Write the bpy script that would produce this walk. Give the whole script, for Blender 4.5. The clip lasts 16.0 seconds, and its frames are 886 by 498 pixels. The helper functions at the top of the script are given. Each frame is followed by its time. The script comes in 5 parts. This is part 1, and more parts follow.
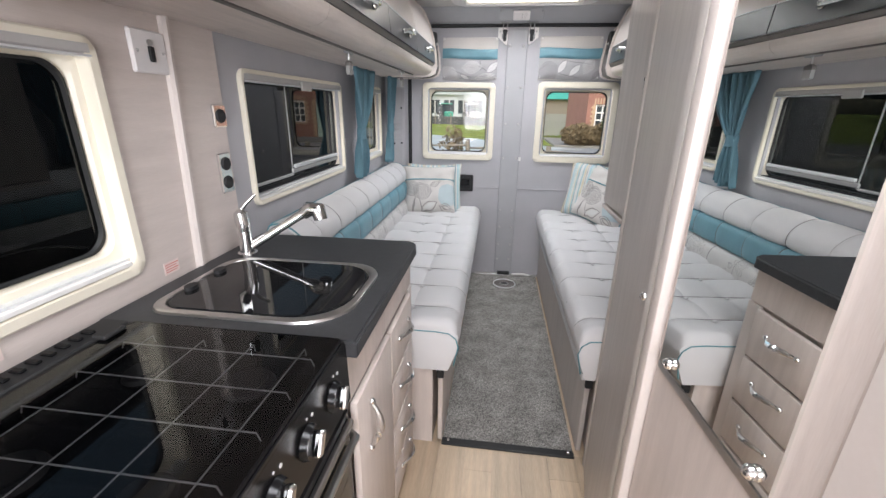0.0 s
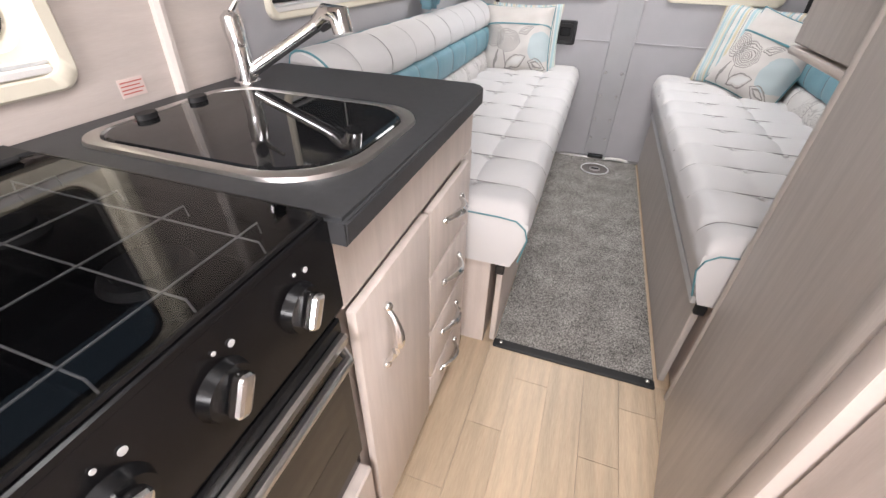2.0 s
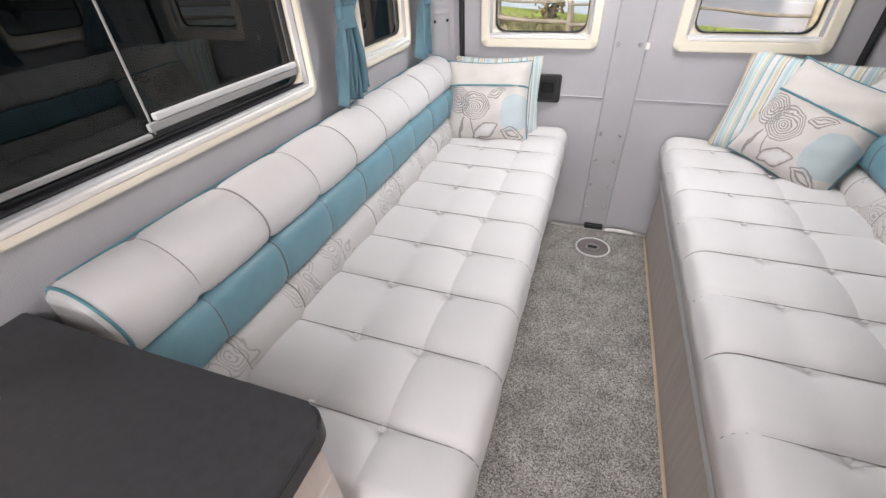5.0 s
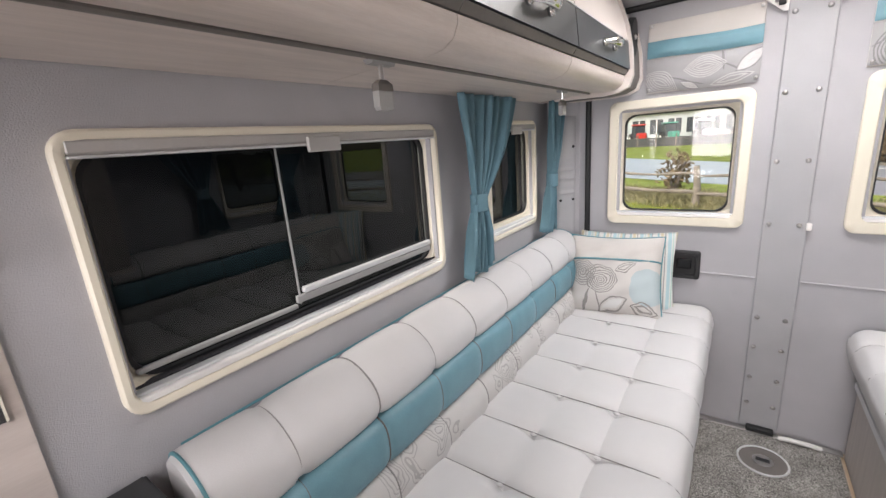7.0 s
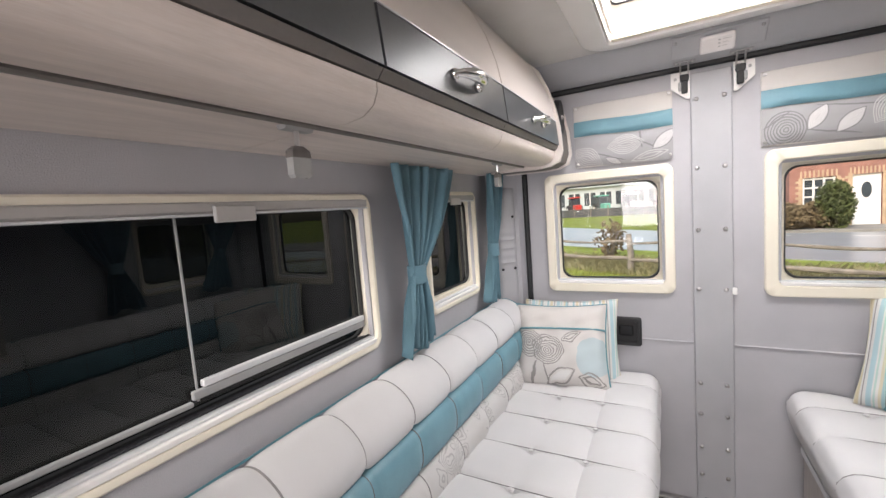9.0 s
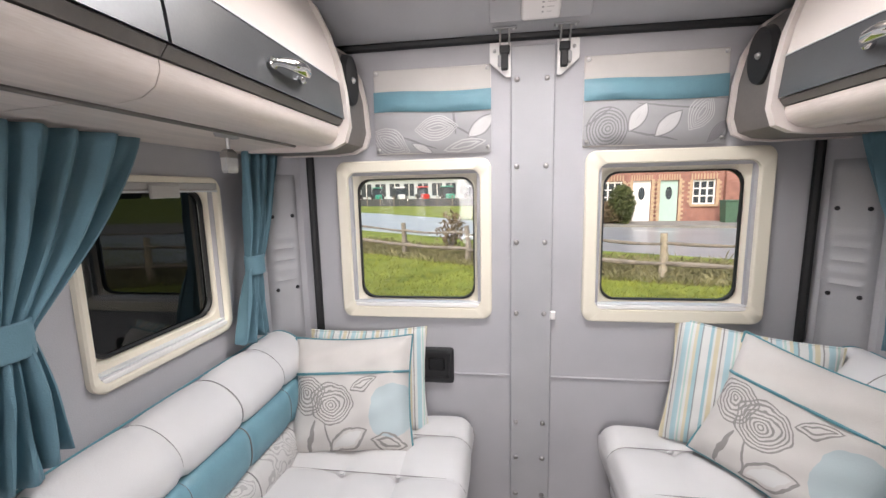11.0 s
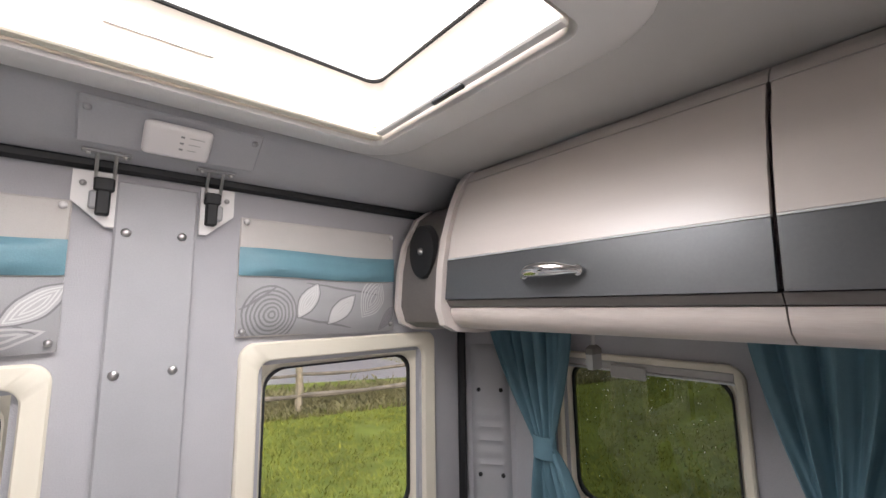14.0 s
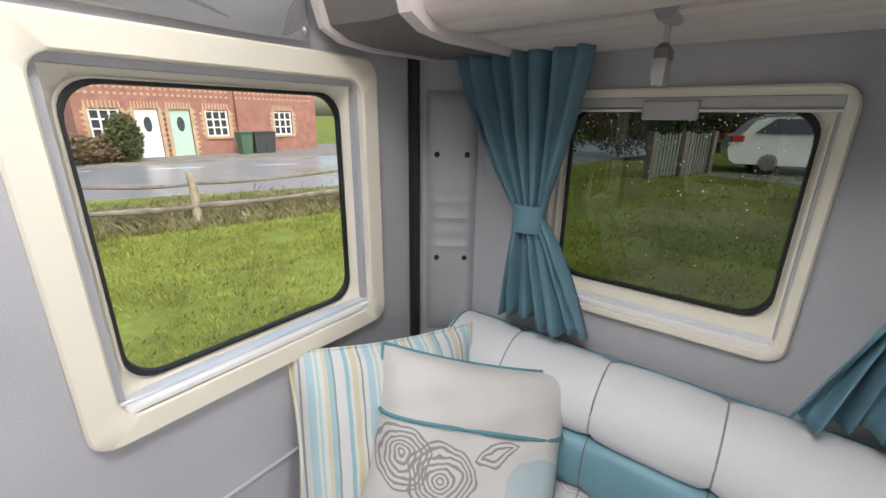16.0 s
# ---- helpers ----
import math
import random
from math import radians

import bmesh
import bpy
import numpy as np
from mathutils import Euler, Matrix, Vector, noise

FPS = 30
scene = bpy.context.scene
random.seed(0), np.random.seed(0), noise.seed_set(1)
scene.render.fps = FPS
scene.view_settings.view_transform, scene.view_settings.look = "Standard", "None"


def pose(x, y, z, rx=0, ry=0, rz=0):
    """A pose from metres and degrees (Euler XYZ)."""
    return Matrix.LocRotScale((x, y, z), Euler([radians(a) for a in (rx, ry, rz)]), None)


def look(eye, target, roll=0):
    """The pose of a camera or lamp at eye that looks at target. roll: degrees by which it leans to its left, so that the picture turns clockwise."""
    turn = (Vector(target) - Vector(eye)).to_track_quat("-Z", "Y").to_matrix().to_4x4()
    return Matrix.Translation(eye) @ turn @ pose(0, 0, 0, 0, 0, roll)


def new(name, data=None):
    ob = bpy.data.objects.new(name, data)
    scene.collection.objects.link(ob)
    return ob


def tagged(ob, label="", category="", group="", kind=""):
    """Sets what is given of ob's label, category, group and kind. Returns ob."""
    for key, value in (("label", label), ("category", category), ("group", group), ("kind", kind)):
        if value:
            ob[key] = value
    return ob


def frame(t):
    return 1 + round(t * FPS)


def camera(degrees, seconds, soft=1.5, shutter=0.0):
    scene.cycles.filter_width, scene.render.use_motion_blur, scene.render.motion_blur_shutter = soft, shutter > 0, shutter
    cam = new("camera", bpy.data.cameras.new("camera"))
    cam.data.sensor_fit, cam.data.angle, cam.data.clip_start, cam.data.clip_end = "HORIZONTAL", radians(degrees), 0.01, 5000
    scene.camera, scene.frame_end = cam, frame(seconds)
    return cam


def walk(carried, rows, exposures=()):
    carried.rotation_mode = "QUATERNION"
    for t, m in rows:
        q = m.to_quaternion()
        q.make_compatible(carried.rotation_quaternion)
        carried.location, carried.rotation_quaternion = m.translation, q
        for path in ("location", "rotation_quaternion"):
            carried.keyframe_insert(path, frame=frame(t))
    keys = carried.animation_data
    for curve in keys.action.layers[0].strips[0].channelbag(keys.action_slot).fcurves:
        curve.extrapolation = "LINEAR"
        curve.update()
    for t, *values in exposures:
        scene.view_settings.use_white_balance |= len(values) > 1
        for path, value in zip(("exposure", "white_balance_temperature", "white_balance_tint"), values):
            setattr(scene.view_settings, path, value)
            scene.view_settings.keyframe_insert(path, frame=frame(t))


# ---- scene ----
cam = camera(94.5, 16.0)
PATH = [
    (0, (-0.009, -0.036, 1.34), (-0.243, 1.839, 0.685), 0.9),
    (0.5, (-0.006, 0.019, 1.31), (-0.476, 1.757, 0.439), 2.0),
    (1, (0.007, 0.078, 1.282), (-0.661, 1.632, 0.215), 2.3),
    (1.5, (-0.005, 0.171, 1.198), (-0.671, 1.64, 0.014), 1.8),
    (2, (-0.033, 0.304, 1.145), (-0.546, 1.844, -0.023), 1.4),
    (2.5, (-0.065, 0.46, 1.187), (-0.324, 2.033, -0.021), 0.9),
    (3, (-0.051, 0.565, 1.267), (-0.15, 2.117, 0.011), 0.4),
    (5.5, (-0.022, 1.133, 1.357), (-0.773, 2.624, 0.255), -3.8),
    (6, (-0.067, 1.151, 1.375), (-0.99, 2.675, 0.465), -4.0),
    (6.5, (-0.075, 1.14, 1.385), (-1.133, 2.686, 0.685), -4.3),
    (7, (-0.075, 1.13, 1.392), (-1.221, 2.691, 0.894), -4.4),
    (7.5, (-0.083, 1.125, 1.398), (-1.264, 2.702, 1.059), -4.5),
    (8, (-0.087, 1.128, 1.4), (-1.256, 2.734, 1.166), -4.6),
    (8.5, (-0.095, 1.147, 1.399), (-1.19, 2.811, 1.217), -4.7),
    (9, (-0.08, 1.219, 1.386), (-1.034, 2.966, 1.2), -4.3),
    (11.5, (-0.009, 1.963, 1.438), (-0.088, 3.94, 1.151), -0.5),
    (12, (-0.012, 2.084, 1.549), (0.133, 4.075, 1.424), -0.0),
    (12.5, (-0.025, 2.172, 1.586), (0.405, 4.125, 1.626), 0.2),
    (13, (-0.018, 2.219, 1.607), (0.725, 4.068, 1.778), 0.2),
    (13.5, (-0.006, 2.209, 1.634), (1.022, 3.908, 1.871), 0.2),
    (14, (0.003, 2.205, 1.61), (1.286, 3.716, 1.875), -0.8),
    (14.5, (0.015, 2.251, 1.592), (1.447, 3.645, 1.681), -0.4),
    (15, (0.077, 2.341, 1.543), (1.548, 3.683, 1.359), -0.2),
    (15.5, (0.151, 2.433, 1.456), (1.625, 3.715, 1.028), 0.2),
    (16, (0.201, 2.572, 1.416), (1.713, 3.727, 0.802), 0.7),
]
walk(cam, [(t, look(eye, target, roll)) for t, eye, target, roll in PATH],
     exposures=[(0, 0.85, 6150, 9), (1.5, 1.08, 6450, 11), (3, 1.28, 6500, 12), (5.5, 1.15, 6450, 12), (7, 1.0, 6500, 12), (9, 1.0, 6500, 12), (11.5, 0.92, 6450, 13), (12.5, 0.66, 6450, 14), (13.5, 0.5, 6450, 14), (14.5, 0.65, 6400, 11), (15.2, 0.8, 6350, 9), (16, 0.88, 6300, 9)])

# ---- world and light ----
world = bpy.data.worlds.new("overcast_sky")
scene.world = world
world.use_nodes = True
wn = world.node_tree
sky = wn.nodes.new("ShaderNodeTexSky")
sky.sky_type, sky.sun_disc = "NISHITA", False
sky.sun_elevation, sky.sun_rotation = radians(38), radians(200)
sky.air_density, sky.dust_density = 1.6, 4.0
wn.links.new(sky.outputs[0], wn.nodes["Background"].inputs[0])
wn.nodes["Background"].inputs[1].default_value = 0.15
sun = new("sun", bpy.data.lights.new("sun", "SUN"))
sun.data.energy, sun.data.angle, sun.data.color = 1.5, radians(14), (1.0, 0.97, 0.92)
sun.matrix_world = look((0, 0, 30), (6, 22, 0))


def area(name, eye, target, w, h, power, color):
    ob = new(name, bpy.data.lights.new(name, "AREA"))
    ob.data.shape, ob.data.size, ob.data.size_y = "RECTANGLE", w, h
    ob.data.energy, ob.data.color = power, color
    ob.matrix_world = look(eye, target)
    return ob


area("windscreen_daylight", (0.1, -2.14, 1.35), (0.1, 1.0, 1.0), 1.6, 0.9, 47, (1.0, 0.975, 0.985))
skylight_lamp = area("skylight_daylight", (0.105, 2.71, 2.085), (0.105, 2.71, 0), 0.62, 0.42, 6.8, (1.0, 0.98, 0.985))
skylight_lamp.data.spread = radians(155)
# fill lamp added below the closed ceiling to brighten the galley
area("galley_fill_light", (0.1, 0.3, 1.935), (0.1, 0.3, 0), 0.5, 0.5, 6.5, (1.0, 0.975, 0.985))


# ---- materials ----
def mat(name, base, rough=0.6, metal=0.0, var=0.12, scale=8.0, bump=0.05, bscale=120.0, stretch=(1, 1, 1), random_tint=0.0, spec=0.5, coat=0.0):
    m = bpy.data.materials.new(name)
    m.use_nodes = True
    n, l = m.node_tree.nodes, m.node_tree.links
    p = n["Principled BSDF"]
    p.inputs["Roughness"].default_value, p.inputs["Metallic"].default_value = rough, metal
    p.inputs["Specular IOR Level"].default_value, p.inputs["Coat Weight"].default_value = spec, coat
    tc, mp = n.new("ShaderNodeTexCoord"), n.new("ShaderNodeMapping")
    mp.inputs["Scale"].default_value = stretch
    l.new(tc.outputs["Object"], mp.inputs[0])
    big, fine = n.new("ShaderNodeTexNoise"), n.new("ShaderNodeTexNoise")
    big.inputs["Scale"].default_value, big.inputs["Detail"].default_value = scale, 6
    fine.inputs["Scale"].default_value, fine.inputs["Detail"].default_value = bscale, 3
    l.new(mp.outputs[0], big.inputs["Vector"]), l.new(mp.outputs[0], fine.inputs["Vector"])
    ramp = n.new("ShaderNodeValToRGB")
    ramp.color_ramp.elements[0].position, ramp.color_ramp.elements[1].position = 0.3, 0.7
    ramp.color_ramp.elements[0].color = (*[c * (1 - var) for c in base], 1)
    ramp.color_ramp.elements[1].color = (*[min(1, c * (1 + var)) for c in base], 1)
    l.new(big.outputs[0], ramp.inputs[0])
    mix = n.new("ShaderNodeMix")
    mix.data_type, mix.blend_type = "RGBA", "OVERLAY"
    mix.inputs[0].default_value = min(0.5, var * 1.5)
    l.new(ramp.outputs[0], mix.inputs[6]), l.new(fine.outputs[0], mix.inputs[7])
    out = mix.outputs[2]
    if random_tint:
        info, hue = n.new("ShaderNodeObjectInfo"), n.new("ShaderNodeHueSaturation")
        mr = n.new("ShaderNodeMapRange")
        mr.inputs[3].default_value, mr.inputs[4].default_value = 1 - random_tint, 1 + random_tint
        l.new(info.outputs["Random"], mr.inputs[0]), l.new(mr.outputs[0], hue.inputs["Value"])
        l.new(out, hue.inputs["Color"])
        out = hue.outputs[0]
    l.new(out, p.inputs["Base Color"])
    if bump:
        b = n.new("ShaderNodeBump")
        b.inputs["Strength"].default_value, b.inputs["Distance"].default_value = bump, 0.004
        l.new(fine.outputs[0], b.inputs["Height"]), l.new(b.outputs[0], p.inputs["Normal"])
    return m


def graph(m):
    return m.node_tree.nodes, m.node_tree.links, m.node_tree.nodes["Principled BSDF"]


def glass(name, tint, ior=1.5):
    """Thin clear sheet: it lets light through and mirrors more towards grazing angles."""
    m = bpy.data.materials.new(name)
    m.use_nodes = True
    n, l = m.node_tree.nodes, m.node_tree.links
    tr, gl, mx = n.new("ShaderNodeBsdfTransparent"), n.new("ShaderNodeBsdfGlossy"), n.new("ShaderNodeMixShader")
    lw, power, scaled = n.new("ShaderNodeLayerWeight"), n.new("ShaderNodeMath"), n.new("ShaderNodeMath")
    f0 = ((ior - 1) / (ior + 1)) ** 2
    lw.inputs["Blend"].default_value = 0.5
    power.operation, power.inputs[1].default_value = "POWER", 5.0
    scaled.operation, scaled.inputs[1].default_value, scaled.inputs[2].default_value = "MULTIPLY_ADD", 1 - f0, f0
    tr.inputs[0].default_value = (*tint, 1)
    gl.inputs["Roughness"].default_value = 0.01
    l.new(lw.outputs["Facing"], power.inputs[0]), l.new(power.outputs[0], scaled.inputs[0]), l.new(scaled.outputs[0], mx.inputs[0])
    l.new(tr.outputs[0], mx.inputs[1]), l.new(gl.outputs[0], mx.inputs[2])
    l.new(mx.outputs[0], n["Material Output"].inputs[0])
    return m


WALL = mat("grey_lining_fabric", (0.45, 0.445, 0.465), 0.9, var=0.05, scale=5, bump=0.25, bscale=420, spec=0.2)
TRIMGREY = mat("grey_moulded_trim", (0.40, 0.40, 0.415), 0.55, var=0.04, bump=0.08, bscale=300)
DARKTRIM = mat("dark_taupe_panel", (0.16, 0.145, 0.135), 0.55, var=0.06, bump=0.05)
WOOD = mat("pale_limed_wood", (0.63, 0.555, 0.51), 0.42, var=0.07, scale=5, bump=0.03, bscale=60, stretch=(9, 9, 0.7))
WOODH = mat("pale_limed_wood_along", (0.66, 0.585, 0.54), 0.38, var=0.12, scale=5, bump=0.03, bscale=60, stretch=(9, 0.7, 9))
WOODGREY = mat("grey_limed_wood", (0.50, 0.46, 0.43), 0.4, var=0.09, scale=5, bump=0.03, bscale=60, stretch=(9, 9, 0.6))
EDGE = mat("beige_edge_band", (0.66, 0.595, 0.555), 0.4, var=0.03, bump=0.0)
LIP = mat("gloss_beige_laminate", (0.70, 0.635, 0.595), 0.28, var=0.03, scale=3, bump=0.0, stretch=(6, 0.6, 6))
STRIP = mat("graphite_metallic_strip", (0.13, 0.135, 0.14), 0.34, 0.55, var=0.05, bump=0.02, bscale=200)
CREAM = mat("cream_plastic", (0.80, 0.745, 0.62), 0.45, var=0.03, scale=3, bump=0.02, bscale=300)
SHAFT = mat("warm_white_shaft_plastic", (0.74, 0.68, 0.62), 0.45, var=0.03, scale=3, bump=0.02, bscale=300)
RIMW = mat("white_plastic", (0.82, 0.80, 0.78), 0.4, var=0.02, bump=0.0)
CASSETTE = mat("pale_grey_blind_case", (0.46, 0.445, 0.43), 0.4, var=0.03, bump=0.02)
GREYP = mat("grey_plastic", (0.33, 0.33, 0.33), 0.45, var=0.03, bump=0.02)
FELT = mat("dark_grey_felt", (0.05, 0.05, 0.055), 0.95, var=0.3, scale=200, bump=0.8, bscale=500, spec=0.1)
BLACK = mat("black_rubber", (0.012, 0.012, 0.013), 0.6, var=0.1, bump=0.05)
BLACKGLOSS = mat("black_enamel", (0.007, 0.007, 0.008), 0.22, var=0.1, bump=0.0, spec=0.3)
HOBGLASS = mat("smoked_hob_glass", (0.010, 0.010, 0.011), 0.03, var=0.1, bump=0.0, spec=0.3)
CHROME = mat("polished_chrome", (0.78, 0.78, 0.78), 0.10, 1.0, var=0.02, bump=0.0)
STEEL = mat("brushed_steel", (0.55, 0.54, 0.53), 0.3, 1.0, var=0.06, bump=0.02, bscale=300)
ALU = mat("white_aluminium", (0.72, 0.73, 0.74), 0.35, 0.3, var=0.03, bump=0.0)
MIRROR = mat("mirror_silver", (0.88, 0.90, 0.89), 0.01, 1.0, var=0.0, bump=0.0)
COUNTER = mat("charcoal_worktop", (0.045, 0.046, 0.049), 0.48, var=0.10, scale=60, bump=0.04, bscale=500, spec=0.3)
CUSHION = mat("pale_grey_woven_vinyl", (0.66, 0.65, 0.65), 0.52, var=0.03, scale=5, bump=0.22, bscale=500, spec=0.35)
TEAL = mat("teal_satin_fabric", (0.155, 0.31, 0.37), 0.42, var=0.07, scale=14, bump=0.12, bscale=350)
PIPING = mat("teal_piping", (0.10, 0.26, 0.30), 0.55, var=0.05, bump=0.1)
CURTAIN = mat("teal_curtain_cloth", (0.125, 0.232, 0.285), 0.62, var=0.09, scale=12, bump=0.2, bscale=500, spec=0.3)
SEAM = mat("grey_seam_thread", (0.27, 0.26, 0.255), 0.8, var=0.05, bump=0.0)
CARPET = mat("charcoal_carpet", (0.19, 0.185, 0.18), 0.98, var=0.30, scale=140, bump=1.0, bscale=170, spec=0.05)
n_, l_, p_ = graph(CARPET)
t_, f_, g_, r_, q_, x_ = (n_.new("ShaderNode" + k) for k in ("TexCoord", "TexNoise", "TexNoise", "ValToRGB", "ValToRGB", "MixRGB"))
f_.inputs["Scale"].default_value, f_.inputs["Detail"].default_value, g_.inputs["Scale"].default_value, g_.inputs["Detail"].default_value = 260, 5, 9, 5
for s_ in (f_, g_):
    l_.new(t_.outputs["Object"], s_.inputs["Vector"])
l_.new(f_.outputs[0], r_.inputs[0]), l_.new(g_.outputs[0], q_.inputs[0])
for e_, pos, v in ((r_, (.36, .66), (.08, .56)), (q_, (.35, .65), (.72, 1.0))):
    for k in (0, 1):
        e_.color_ramp.elements[k].position, e_.color_ramp.elements[k].color = pos[k], (v[k] * 1.02, v[k], v[k] * .97, 1)
x_.blend_type, x_.inputs[0].default_value = "MULTIPLY", 1.0
l_.new(r_.outputs[0], x_.inputs[1]), l_.new(q_.outputs[0], x_.inputs[2]), l_.new(x_.outputs[0], p_.inputs["Base Color"])
CEIL = mat("off_white_ceiling_lining", (0.60, 0.585, 0.565), 0.8, var=0.03, bump=0.1, bscale=400)
BEIGEWALL = mat("beige_grained_wall_board", (0.60, 0.53, 0.49), 0.5, var=0.06, scale=5, bump=0.03, bscale=60, stretch=(9, 0.8, 9))
PLANK = mat("light_oak_vinyl", (0.60, 0.47, 0.33), 0.42, var=0.14, scale=4, bump=0.05, bscale=40, stretch=(10, 0.8, 10), random_tint=0.10)
SOCKETW = mat("white_socket_plate", (0.78, 0.75, 0.74), 0.35, var=0.01, bump=0.0)
LABELM = mat("label_paper", (0.75, 0.62, 0.58), 0.6, var=0.02, bump=0.0)
REDINK = mat("red_print", (0.55, 0.12, 0.10), 0.6, var=0.02, bump=0.0)
PANE = glass("clear_glass", (0.99, 1.0, 1.0))
TINT = glass("tinted_acrylic", (0.20, 0.215, 0.205), 1.62)
SMOKED = glass("smoked_lid_glass", (0.45, 0.45, 0.46), 1.6)
CLEARP = mat("frosted_clear_plastic", (0.38, 0.38, 0.37), 0.2, var=0.03, bump=0.0)
MARK = mat("white_print", (0.6, 0.6, 0.6), 0.5, var=0.0, bump=0.0)

# hatch dome: white acrylic whose own emission stands in for sky light through it
DOME = bpy.data.materials.new("white_acrylic_with_sky_glow")
DOME.use_nodes = True
n_, l_ = DOME.node_tree.nodes, DOME.node_tree.links
n_["Principled BSDF"].inputs["Base Color"].default_value = (0.85, 0.85, 0.84, 1)
n_["Principled BSDF"].inputs["Emission Color"].default_value = (1, 0.99, 0.97, 1)
n_["Principled BSDF"].inputs["Emission Strength"].default_value = 0.9


def printed(name, base, ink, scale, dist, width):
    """Cloth with a drawn print of nested contour loops."""
    m = mat(name, base, 0.8, var=0.03, bump=0.25, bscale=450, spec=0.2)
    n, l, p = graph(m)
    tc, mp = n.new("ShaderNodeTexCoord"), n.new("ShaderNodeMapping")
    l.new(tc.outputs["Object"], mp.inputs[0])
    vor, wav, big = n.new("ShaderNodeTexVoronoi"), n.new("ShaderNodeMath"), n.new("ShaderNodeTexNoise")
    warp = n.new("ShaderNodeMixRGB")
    warp.blend_type, warp.inputs[0].default_value = "ADD", dist
    big.inputs["Scale"].default_value = 9
    l.new(mp.outputs[0], big.inputs["Vector"])
    l.new(mp.outputs[0], warp.inputs[1]), l.new(big.outputs["Color"], warp.inputs[2])
    vor.inputs["Scale"].default_value = scale
    vor.inputs["Randomness"].default_value = 0.8
    l.new(warp.outputs[0], vor.inputs["Vector"])
    mul = n.new("ShaderNodeMath")
    mul.operation, mul.inputs[1].default_value = "MULTIPLY", 9.0
    fr = n.new("ShaderNodeMath")
    fr.operation = "FRACT"
    gt = n.new("ShaderNodeMath")
    gt.operation, gt.inputs[1].default_value = "LESS_THAN", width
    lim = n.new("ShaderNodeMath")
    lim.operation, lim.inputs[1].default_value = "LESS_THAN", 0.52
    both = n.new("ShaderNodeMath")
    both.operation = "MULTIPLY"
    l.new(vor.outputs["Distance"], mul.inputs[0]), l.new(mul.outputs[0], fr.inputs[0]), l.new(fr.outputs[0], gt.inputs[0])
    l.new(vor.outputs["Distance"], lim.inputs[0]), l.new(gt.outputs[0], both.inputs[0]), l.new(lim.outputs[0], both.inputs[1])
    mx = n.new("ShaderNodeMix")
    mx.data_type = "RGBA"
    old = p.inputs["Base Color"].links[0].from_socket
    l.new(both.outputs[0], mx.inputs[0]), l.new(old, mx.inputs[6])
    mx.inputs[7].default_value = (*ink, 1)
    l.new(mx.outputs[2], p.inputs["Base Color"])
    return m


